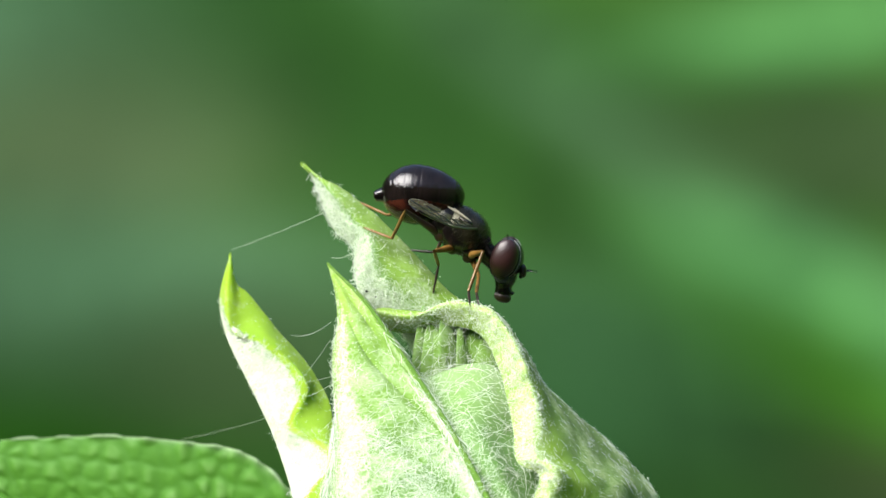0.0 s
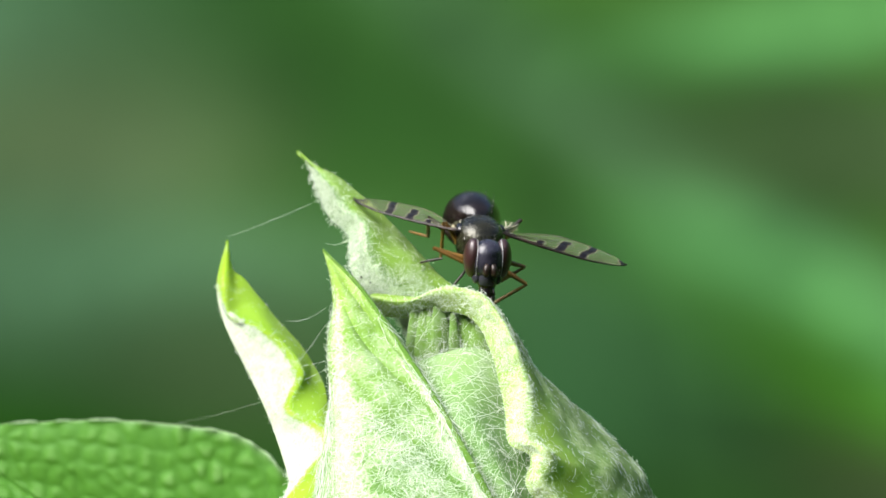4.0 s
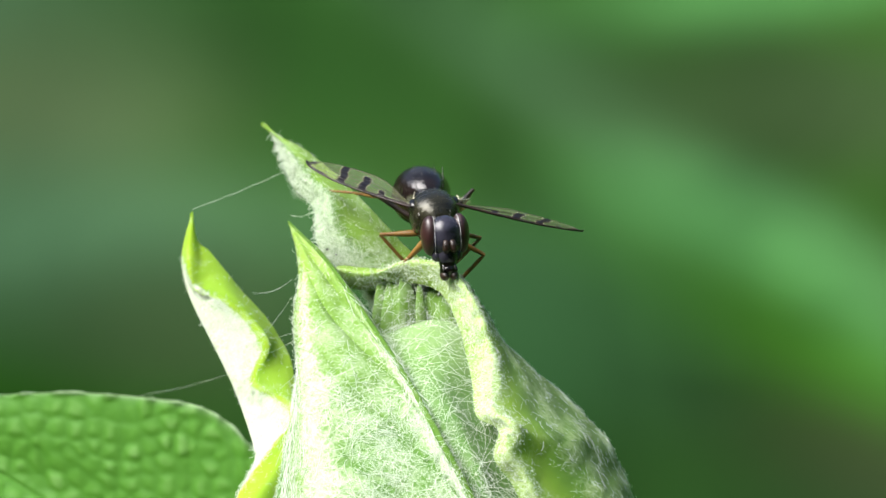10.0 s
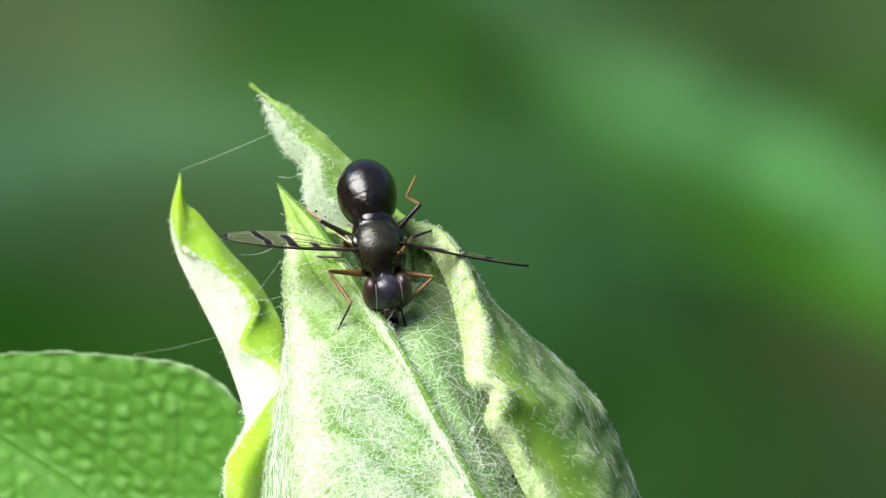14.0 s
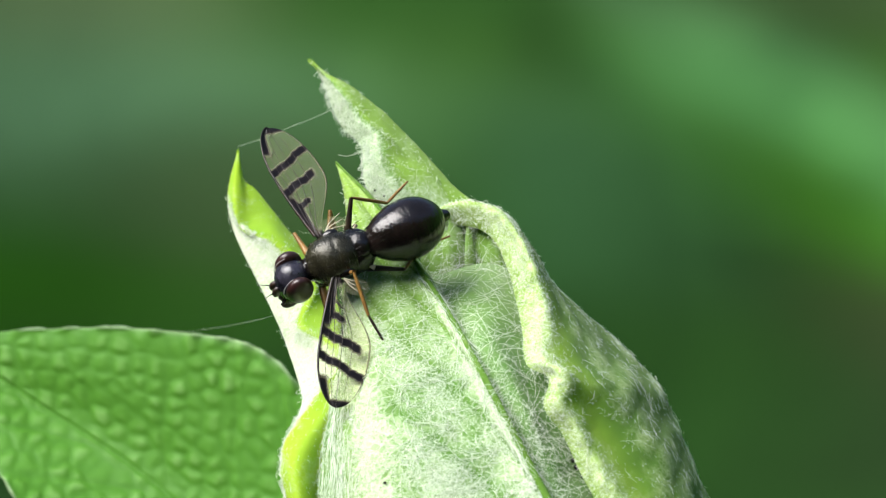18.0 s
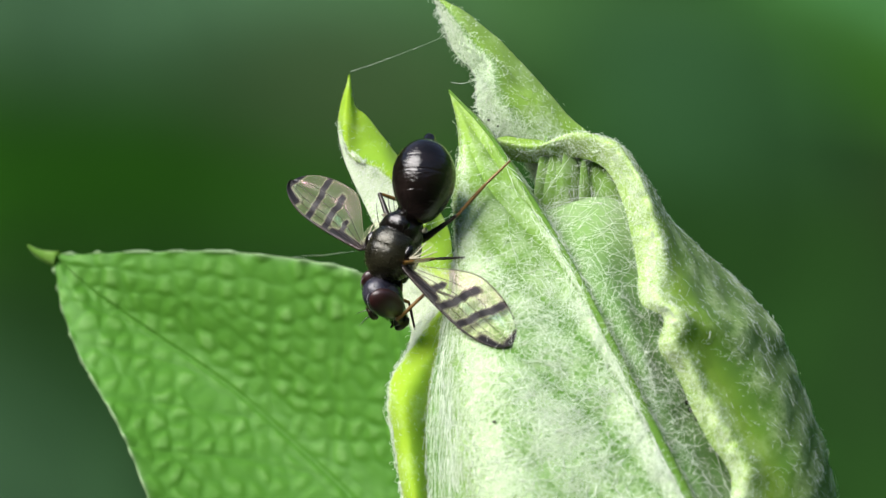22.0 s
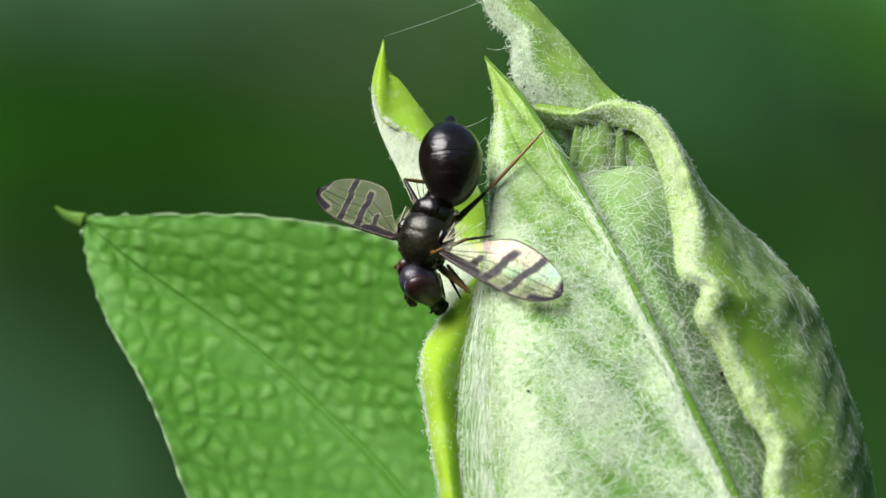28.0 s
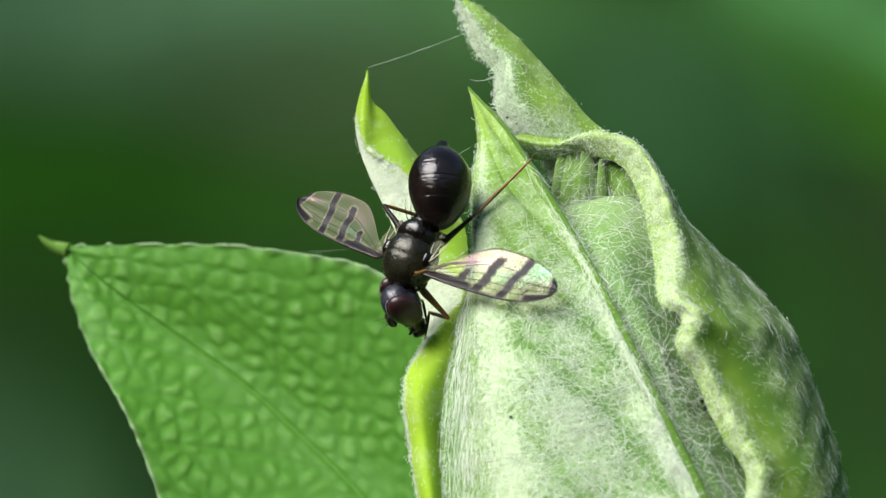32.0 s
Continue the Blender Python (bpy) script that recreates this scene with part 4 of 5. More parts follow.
roots = [(-0.78, s * y, 0.38) for y in (0.08, 0.2) for s in (1, -1)] + [(-0.45, s * 0.3, 0.44) for s in (1, -1)]
part("long_bristle", bristles("long_bristle", roots, [(-0.45, p[1] * 0.5, 1) for p in roots], 0.5, BLACK, 0.014), thorax, "long black bristles on the shield", kind="stuff")


def abdomen_shape(g):
    x = g[..., 0:1].copy()
    blunt = np.where(x > 0, (1 - np.abs(x) ** 1.9) ** 0.5, (1 - np.abs(x) ** 2.1) ** 0.5) / np.sqrt(np.maximum(1 - x * x, 1e-9))
    wide = blunt * (1 - 0.12 * np.clip(x, 0, 1) ** 2 - 0.06 * np.clip(-x, 0, 1) ** 2)
    step = (x * 2.6 + 0.3) % 1.0
    ring = 1 - 0.012 * np.exp(-((step - 0.5) / 0.045) ** 2) + 0.006 * np.clip(step - 0.5, 0, 1)
    g[..., 1:] *= wide * ring
    g[..., 0:1] = np.where(x > 0, x * 1.32, x)
    g[..., 2:] *= np.where(g[..., 2:] < 0, 0.94, 1.0)
    return g


abdomen = part("abdomen", ellipsoid("abdomen", (0.83, 0.675, 0.68), SEGMENTS, 64, 140, abdomen_shape), fly, "glossy black swollen abdomen", at=(-1.55, 0, -0.08))
part("belly", ellipsoid("belly", (0.79, 0.670, 0.645), BELLY, 64, 90, abdomen_shape), abdomen, "red-brown underside", at=(0, 0, -0.10))
part("ovipositor", limb("ovipositor", [(-0.68, 0, -0.06), (-0.86, 0, -0.10), (-0.97, 0, -0.13), (-1.00, 0, -0.14)], [0.22, 0.15, 0.11, 0.03], BLACK, 10, 12), abdomen)

head = part("head", ellipsoid("head", (0.40, 0.44, 0.50), FACE, 36, 28), fly, "blue-black head", at=(1.15, 0, -0.12))
for s in (1, -1):
    part("eye", ellipsoid("eye", (0.31, 0.21, 0.46), EYE, 36, 28), head, "large red-brown eye", at=(-0.04, s * 0.345, 0.05))
    rim = [(-0.02 + 0.335 * math.sin(a), s * (0.265 + 0.03 * math.sin(a)), 0.04 + 0.475 * math.cos(a)) for a in np.linspace(0.15, 2.5, 12)]
    part("eye_rim", tubes("eye_rim", [rim], np.full(12, 0.009), SILVER, 5), head, "thin silvery eye rim")
    feeler = limb("antenna", [(0.33, s * 0.07, -0.02), (0.43, s * 0.08, -0.06), (0.46, s * 0.09, -0.2), (0.42, s * 0.09, -0.28)], [0.06, 0.075, 0.08, 0.03], DUSK, 12, 8)
    part("antenna", feeler, head, "short brown antenna")
    part("arista", limb("arista", [(0.46, s * 0.09, -0.12), (0.62, s * 0.14, -0.05), (0.78, s * 0.2, -0.03)], [0.018, 0.010, 0.004], BLACK, 8, 4), head)
part("face", ellipsoid("face", (0.24, 0.25, 0.30), FACE), head, at=(0.13, 0, -0.36))
part("proboscis", limb("proboscis", [(0.12, 0, -0.45), (0.15, 0, -0.62), (0.20, 0, -0.76), (0.24, 0, -0.86)], [0.24, 0.19, 0.20, 0.09], BLACK, 12, 12), head, "black folded mouthparts")
for s in (1, -1):
    part("mouth_lobe", ellipsoid("mouth_lobe", (0.20, 0.11, 0.12), DUSK, 16, 12), head, "dark lobe of the mouthparts", at=(0.20, s * 0.10, -0.83))
    part("palp", limb("palp", [(0.22, s * 0.12, -0.55), (0.33, s * 0.14, -0.66), (0.42, s * 0.14, -0.68)], [0.03, 0.035, 0.02], BLACK, 8, 6), head)
    part("cheek", ellipsoid("cheek", (0.20, 0.12, 0.16), FACE, 16, 12), head, at=(0.05, s * 0.24, -0.38))
roots = [(0.05, s * 0.1, 0.42) for s in (1, -1)] + [(-0.1, s * 0.15, 0.41) for s in (1, -1)]
part("bristle", bristles("bristle", roots, [(-0.1, p[1], 1) for p in roots], 0.2, BLACK, 0.01), head, kind="stuff")

WING_LONG, WING_WIDE = 3.05, 1.06


def wing_mesh(name, s):
    """Membrane along +y (s = 1) or -y, leading edge towards +x."""
    nu, nv = 70, 26
    u = np.sin(np.linspace(0, 1, nu) * math.pi / 2)[:, None]
    v = np.linspace(0, 1, nv)[None, :]
    cap = np.sqrt(np.clip(1 - (np.clip(u - 0.60, 0, 1) / 0.40) ** 2, 0, 1))
    grow = 0.14 + 0.86 * smooth(-0.05, 0.55, u)
    lead = 0.10 + 0.09 * np.sin(math.pi * u) - (1 - cap) * 0.42 * WING_WIDE
    rear = 0.10 - WING_WIDE * grow + (1 - cap) * 0.56 * WING_WIDE
    x = lead + (rear - lead) * v + (0.42 * WING_WIDE - 0.10) * u
    y = s * WING_LONG * (u + 0 * v) * (1 - 0.0 * v)
    z = 0.05 * np.sin(v * 17 + u * 2) * (1 - v) * 0.35 + 0.10 * u * u - 0.06 * v * u
    g = np.stack([x, y, z], 2)
    n = normals(g)
    if n[30, 10, 2] < 0:
        n = -n

    def bar(c, w, slant, reach):
        d = np.abs(u - slant * v - c)
        return smooth(w, w * 0.55, d) * smooth(reach + 0.06, reach - 0.06, v)

    margin = np.minimum(v, 1 - v)
    ragged = 0.006 * np.sin(11 * v + 9 * u) + 0.003 * np.sin(31 * v)
    band = np.maximum.reduce([
        bar(0.27 + ragged, 0.034, 0.10, 0.55), bar(0.42 + ragged, 0.040, 0.16, 0.80), bar(0.60 + ragged, 0.036, 0.18, 0.97),
        smooth(0.56, 0.44, v + 0.9 * u) * (smooth(0.0, 0.05, u) * smooth(0.42, 0.34, u)),
        smooth(0.05, 0.025, v + 0 * u) * smooth(0.66, 0.5, u) * 0.8,
        smooth(0.24, 0.12, v + 0 * u) * smooth(0.74, 0.82, u), smooth(0.93, 0.97, u + 0 * v),
        0.55 * smooth(0.022, 0.008, margin) * smooth(0.1, 0.2, u), 0.7 * smooth(0.10, 0.03, u + 0 * v)])
    sheen = smooth(0.25, 0.6, v + 0 * u) * smooth(0.15, 0.4, u + 0 * v) * (1 - np.clip(band, 0, 1))
    return shell(name, g, n, 0.012, WING, [("band", np.clip(band, 0, 1)), ("sheen", sheen)]), g, n


def build_wing(s):
    me, g, n = wing_mesh("wing", s)
    ob = part("wing", me, fly, "clear wing with dark cross bands")
    for frac in (0.02, 0.16, 0.30, 0.46, 0.64):
        j = int(frac * 25)
        k = np.arange(1, 68 if frac < 0.5 else 50)
        line = g[k, j] + n[k, j] * 0.004
        part("vein", tubes("vein", [line], np.linspace(0.040 if frac < 0.1 else 0.008, 0.004, len(k)), DUSK, 5), ob)
    for a, b, w in ((0.16, 0.30, 38), (0.30, 0.46, 30), (0.30, 0.46, 50)):
        line = spline([g[w, int(a * 25)], (g[w, int(a * 25)] + g[w + 2, int(b * 25)]) / 2, g[w + 3, int(b * 25)]], 6)
        part("vein", tubes("vein", [line], np.full(6, 0.007), DUSK, 5), ob)
    lobe = ellipsoid("wing_lobe", (0.30, 0.20, 0.012), WING)
    part("wing_lobe", lobe, ob, "pale lobe at the wing root", at=(-0.40, s * 0.22, 0.03))
    for turn in (0.15, 0.45, 0.75):
        line = spline([(-0.12, s * 0.06, 0.05), (-0.3, s * (0.06 + 0.25 * turn), 0.06), (-0.62, s * (0.02 + 0.55 * turn), 0.05)], 8)
        part("pale_vein", tubes("pale_vein", [line], np.linspace(0.022, 0.008, 8), PALE, 5), ob, "pale fold at the wing root")
    return ob


wing_left, wing_right = build_wing(1), build_wing(-1)

# legs: hip in the fly's space, where the foot rests, segment lengths
LEGS = []
for s in (1, -1):
    for hip, foot, tone in (((0.42, 0.22, -0.36), (0.75, 0.70, -1.45), AMBER), ((0.02, 0.28, -0.42), (-0.50, 1.30, -1.25), AMBER), ((-0.38, 0.26, -0.36), (-2.25, 1.25, -0.85), DUSK)):
        LEGS.append((np.array(hip) * (1, s, 1), np.array(foot) * (1, s, 1), tone))
LENGTHS = [(0.98, 1.0, 0.66), (0.98, 1.0, 0.66), (1.10, 1.15, 0.75)] * 2


def segment(name, ln, r0, r1, material):
    r = [r0 * 0.7, r0, (r0 + r1) / 2, r1, r1 * 0.8]
    return limb(name, [(0, 0, ln * f) for f in (0, 0.25, 0.5, 0.75, 1)], r, material, 14, 8)


LEG_PARTS = []
for (hip, foot, tone), (l_femur, l_tibia, l_tarsus) in zip(LEGS, LENGTHS):
    leg = part("leg", ellipsoid("leg", (0.14, 0.13, 0.17), DUSK, 14, 10), fly, "slender leg", at=hip)
    femur = part("femur", segment("femur", l_femur, 0.085, 0.055, tone), leg)
    tibia = part("tibia", segment("tibia", l_tibia, 0.042, 0.042, AMBER), leg, "amber tibia")
    tarsus = part("tarsus", segment("tarsus", l_tarsus, 0.034, 0.026, AMBER if tone is DUSK else DUSK), leg, "thin jointed foot")
    LEG_PARTS.append((leg, femur, tibia, tarsus))


def aim(a, b):
    """The pose at a whose z axis points at b; millimetres."""
    d = Vector(b) - Vector(a)
    return Matrix.Translation(Vector(a) * MM) @ d.to_track_quat("Z", "Y").to_matrix().to_4x4()


def knee_of(hip, ankle, pole, femur, tibia):
    """Where the knee lies between hip and ankle, bent towards pole."""
    d = ankle - hip
    ln = np.linalg.norm(d)
    reach = femur + tibia - 0.02
    if ln > reach:
        ankle = hip + d / ln * reach
        d, ln = ankle - hip, reach
    x = (femur ** 2 - tibia ** 2 + ln * ln) / (2 * ln)
    h = math.sqrt(max(femur ** 2 - x * x, 0))
    e = d / ln
    p = pole - e * (pole @ e)
    return hip + e * x + p / np.linalg.norm(p) * h, ankle


from mathutils.bvhtree import BVHTree


def bud_tree():
    verts, faces, base = [], [], 0
    for g, n in SURFACES:
        nu, nv, _ = g.shape
        verts += [tuple(p) for p in g.reshape(-1, 3)]
        faces += [tuple(f) for f in grid_faces(nu, nv, base)]
        base += nu * nv
    return BVHTree.FromPolygons(verts, faces)


# where each foot is set down, by the second
STEPS = []
STEPS.append([(0, 0.8, -1.12, -1.29), (1, 0.9, -1.12, -1.28), (3, 1.46, -1.11, -1.77), (10, 1.63, 0.32, -1.92), (11, -0.52, 0.73, -2.5), (12, -0.29, 0.67, -2.63), (13, -0.17, -2.91, -3.5), (14, 0.32, -2.39, -3.66), (17, -1.8, -3.04, -3.91), (20, -2.3, -3.14, -4.54), (26, -2.25, -3.44, -4.78), (29, -3.36, -1.6, -5.78), (31, -3.36, -1.6, -5.78), (32, -3.36, -1.6, -5.78)])  # front, left
STEPS.append([(11, 0.5, -0.78, -1.49), (12, 0.59, -1.66, -3.03), (13, 0.65, -1.69, -3.04), (18, -1.51, -3.3, -4.1), (19, -1.5, -3.31, -4.1)])  # middle, left
STEPS.append([(17, 0.46, -0.79, -1.19), (19, -0.6, -1.5, -2.7), (20, -0.7, -1.9, -2.66), (22, -1.25, -1.9, -1.76), (26, -1.27, -1.9, -1.75), (31, -1.24, -1.9, -1.74), (32, -1.16, -1.9, -1.74)])  # hind, left
STEPS.append([(0, 0.6, -0.94, -1.25), (1, 0.57, -0.87, -1.21), (2, 0.94, -1.17, -1.29), (3, -0.18, -0.04, -1.8), (6, 1.17, -1.61, -2.17), (7, 1.24, -1.79, -2.36), (8, 1.2, -1.75, -2.43), (9, 1.75, -1.9, -2.75), (10, -0.18, 0.8, -1.97), (11, -1.87, -1.33, -2.02), (12, -1.66, -1.94, -2.6), (13, -1.67, -1.96, -2.62), (14, -1.21, -2.82, -3.46)])  # front, right
STEPS.append([(0, -0.22, 0.87, -0.98), (1, -0.23, 0.88, -0.95), (2, -0.2, 0.9, -0.95), (3, -0.75, 0.63, -1.4), (6, -0.2, 0.78, -2.04), (7, -0.19, 0.79, -2.03), (8, -0.02, 0.79, -2.07), (9, 0.33, 0.85, -2.06), (10, -0.41, -0.14, -1.64), (12, -1.49, 0.82, -1.05), (13, -2.36, -0.29, -1.56)])  # middle, right
STEPS.append([(0, -1.79, 1.44, 0.48), (1, -1.8, 1.47, 0.5), (2, -1.81, 1.49, 0.52), (3, -1.8, 1.57, 0.59), (7, -1.44, 0.76, -0.86), (8, -1.46, 0.77, -0.87), (9, -1.44, 0.77, -0.91), (10, -1.66, 1.41, 0.39), (20, -2.76, -0.9, -2.21), (32, -3.41, -0.9, -2.58)])  # hind, right


def step_at(k, t):
    """The place of foot k at t seconds, between two steps not far apart; None where no step is known."""
    for a, b in zip(STEPS[k], STEPS[k][1:]):
        if a[0] <= t <= b[0] and (b[0] - a[0] <= 2 or t >= 19 or t in (a[0], b[0])):
            f = (t - a[0]) / (b[0] - a[0])
            return Vector(a[1:]).lerp(Vector(b[1:]), f)
    return None


def motions():
    fly_rows = [
        (0, pose(0.00049, 0.00100, 0.00040, 6.6, 37.1, -0.6)),
        (1, pose(0.00073, 0.00100, 0.00026, 6.7, 36.2, -0.8)),
        (1.5, pose(0.00072, 0.00100, 0.00027, 8.3, 32.9, -1.5)),
        (2, pose(0.00080, 0.00090, 0.00022, 11.2, 26.5, -2.6)),
        (2.3, pose(0.00106, 0.00080, -0.00000, 3.7, 28.4, -28.1)),
        (2.6, pose(0.00100, 0.00070, 0.00003, 1.6, 22.2, -47.0)),
        (3, pose(0.00099, 0.00060, 0.00016, -1.2, 15.9, -67.6)),
        (3.5, pose(0.00098, 0.00060, 0.00003, -1.3, 24.2, -86.5)),
        (5.5, pose(0.00119, 0.00020, -0.00035, 0.9, 23.1, -42.7)),
        (6, pose(0.00103, 0.00010, -0.00046, 2.8, 27.9, -37.6)),
        (6.5, pose(0.00097, 0.00010, -0.00046, 3.4, 24.6, -37.0)),
        (7, pose(0.00117, 0.00010, -0.00051, 10.5, 26.3, -20.4)),
        (7.5, pose(0.00116, 0.00010, -0.00055, 9.7, 25.0, -22.3)),
        (8, pose(0.00136, 0.00010, -0.00058, 10.6, 25.1, -12.8)),
        (8.5, pose(0.00136, 0.00000, -0.00076, 9.5, 20.8, -7.9)),
        (9, pose(0.00149, 0.00000, -0.00067, 7.3, 22.8, -5.0)),
        (9.5, pose(0.00124, -0.00020, -0.00048, 3.9, 15.3, -45.8)),
        (10, pose(0.00073, -0.00060, -0.00016, 5.3, 22.0, -77.6)),
        (10.5, pose(0.00025, -0.00090, -0.00007, 1.3, 23.6, -100.8)),
        (11, pose(-0.00022, -0.00110, -0.00014, -10.4, 17.2, -131.5)),
        (11.5, pose(-0.00025, -0.00130, -0.00069, -9.9, 25.3, -130.8)),
        (12, pose(0.00001, -0.00140, -0.00080, -4.7, 29.0, -113.7)),
        (12.5, pose(-0.00031, -0.00150, -0.00098, -6.1, 40.7, -109.6)),
        (13, pose(-0.00054, -0.00170, -0.00117, -9.6, 44.2, -103.6)),
        (13.5, pose(-0.00025, -0.00190, -0.00154, 15.1, 52.7, -71.2)),
        (14, pose(-0.00031, -0.00200, -0.00173, 13.8, 55.0, -73.0)),
        (14.5, pose(-0.00055, -0.00210, -0.00177, 8.0, 57.8, -80.4)),
        (16.5, pose(-0.00129, -0.00220, -0.00142, -25.0, 47.2, -128.7)),
        (17, pose(-0.00161, -0.00240, -0.00146, -52.7, 34.0, -162.9)),
        (17.5, pose(-0.00185, -0.00240, -0.00176, -63.4, 23.2, -173.0)),
        (18, pose(-0.00259, -0.00255, -0.00236, -68.7, 21.6, -172.0)),
        (18.5, pose(-0.00299, -0.00270, -0.00310, -58.7, 50.5, -166.1)),
        (19, pose(-0.00362, -0.00280, -0.00342, -51.3, 56.0, -166.1)),
        (19.5, pose(-0.00339, -0.00280, -0.00341, -42.6, 63.1, -156.6)),
        (20, pose(-0.00333, -0.00280, -0.00362, -48.9, 61.5, -163.5)),
        (20.5, pose(-0.00360, -0.00280, -0.00349, -43.4, 63.5, -157.6)),
        (21, pose(-0.00355, -0.00280, -0.00349, -45.7, 64.9, -159.9)),
        (21.5, pose(-0.00371, -0.00280, -0.00358, -41.9, 68.3, -156.0)),
        (22, pose(-0.00372, -0.00280, -0.00371, -43.3, 67.1, -157.4)),
        (23, pose(-0.00363, -0.00280, -0.00396, -39.3, 71.9, -153.0)),
        (24, pose(-0.00361, -0.00280, -0.00402, -40.6, 72.5, -154.4)),
        (25, pose(-0.00360, -0.00280, -0.00398, -40.8, 72.5, -154.8)),
        (26, pose(-0.00370, -0.00280, -0.00402, -36.7, 72.1, -150.6)),
        (28.5, pose(-0.00374, -0.00280, -0.00412, -36.5, 72.4, -150.4)),
        (29, pose(-0.00375, -0.00280, -0.00396, -34.3, 70.7, -148.2)),
        (30, pose(-0.00375, -0.00280, -0.00405, -38.9, 69.1, -153.0)),
        (31, pose(-0.00375, -0.00280, -0.00403, -39.0, 69.3, -153.1)),
        (32, pose(-0.00372, -0.00280, -0.00398, -40.1, 69.0, -154.5)),
    ]
    walk(fly, fly_rows)
    walk(wing_left, [
        (0, pose(0.00010, 0.00048, 0.00028, -9.2, 0.0, 23.2)),
        (1, pose(0.00010, 0.00048, 0.00028, -8.6, 0.0, 28.9)),
        (1.5, pose(0.00010, 0.00048, 0.00028, -4.1, -0.0, 39.2)),
        (2, pose(0.00010, 0.00048, 0.00028, -5.0, -0.0, 21.9)),
        (2.3, pose(0.00010, 0.00048, 0.00028, -22.2, 2.5, -9.2)),
        (2.6, pose(0.00010, 0.00048, 0.00028, -29.3, 9.1, -24.0)),
        (3, pose(0.00010, 0.00048, 0.00028, -20.5, 8.9, -35.6)),
        (3.5, pose(0.00010, 0.00048, 0.00028, -13.7, 0.4, -5.0)),
        (5.5, pose(0.00010, 0.00048, 0.00028, -1.0, -2.4, -5.8)),
        (6, pose(0.00010, 0.00048, 0.00028, 9.0, -6.3, -24.0)),
        (6.5, pose(0.00010, 0.00048, 0.00028, -4.2, -5.2, -2.6)),
        (7, pose(0.00010, 0.00048, 0.00028, -6.1, -3.5, -13.2)),
        (7.5, pose(0.00010, 0.00048, 0.00028, 10.0, -1.6, -37.2)),
        (8, pose(0.00010, 0.00048, 0.00028, -16.9, -0.4, -19.1)),
        (8.5, pose(0.00010, 0.00048, 0.00028, -2.6, 1.2, -11.7)),
        (9, pose(0.00010, 0.00048, 0.00028, -2.4, 2.6, -23.0)),
        (9.5, pose(0.00010, 0.00048, 0.00028, -17.2, 1.3, 21.8)),
        (10, pose(0.00010, 0.00048, 0.00028, -17.8, -7.6, -3.5)),
        (10.5, pose(0.00010, 0.00048, 0.00028, -24.1, -12.8, 3.6)),
        (11, pose(0.00010, 0.00048, 0.00028, -35.0, -11.2, 30.8)),
        (11.5, pose(0.00010, 0.00048, 0.00028, -45.0, -20.9, 30.9)),
        (12, pose(0.00010, 0.00048, 0.00028, -39.6, -22.5, 14.1)),
        (12.5, pose(0.00010, 0.00048, 0.00028, -26.9, -32.2, 10.8)),
        (13, pose(0.00010, 0.00048, 0.00028, -19.6, -36.0, 0.2)),
        (13.5, pose(0.00010, 0.00048, 0.00028, -33.5, -39.1, 18.7)),
        (14, pose(0.00010, 0.00048, 0.00028, -29.9, -44.5, 11.0)),
        (14.5, pose(0.00010, 0.00048, 0.00028, -27.4, -45.9, 34.2)),
        (16.5, pose(0.00010, 0.00048, 0.00028, -24.2, -21.8, 2.8)),
        (17, pose(0.00010, 0.00048, 0.00028, -24.5, -22.7, 15.3)),
        (17.5, pose(0.00010, 0.00048, 0.00028, -19.3, -15.4, 13.5)),
        (18, pose(0.00010, 0.00048, 0.00028, 5.0, -13.6, -25.1)),
        (18.5, pose(0.00010, 0.00048, 0.00028, 12.1, -13.1, -21.3)),
        (19, pose(0.00010, 0.00048, 0.00028, -3.9, -13.2, -20.0)),
        (19.5, pose(0.00010, 0.00048, 0.00028, 8.9, -13.2, 19.8)),
        (20, pose(0.00010, 0.00048, 0.00028, 10.0, -14.0, -2.3)),
        (20.5, pose(0.00010, 0.00048, 0.00028, 0.3, -13.8, -11.0)),
        (21, pose(0.00010, 0.00048, 0.00028, -1.4, -13.6, 15.1)),
        (21.5, pose(0.00010, 0.00048, 0.00028, -14.3, -13.9, -6.5)),
        (22, pose(0.00010, 0.00048, 0.00028, -6.4, -13.6, -14.4)),
        (23, pose(0.00010, 0.00048, 0.00028, -3.2, -14.0, -0.6)),
        (24, pose(0.00010, 0.00048, 0.00028, -5.6, -14.0, 1.8)),
        (25, pose(0.00010, 0.00048, 0.00028, 0.3, -14.0, 0.9)),
        (26, pose(0.00010, 0.00048, 0.00028, 0.9, -14.0, 3.2)),
        (28.5, pose(0.00010, 0.00048, 0.00028, -0.7, -13.9, -6.6)),
        (29, pose(0.00010, 0.00048, 0.00028, -2.4, -14.0, 4.5)),
        (30, pose(0.00010, 0.00048, 0.00028, -7.9, -14.0, 2.3)),
        (31, pose(0.00010, 0.00048, 0.00028, -4.5, -13.5, 16.1)),
        (32, pose(0.00010, 0.00048, 0.00028, -5.8, -13.8, 10.6)),
    ])
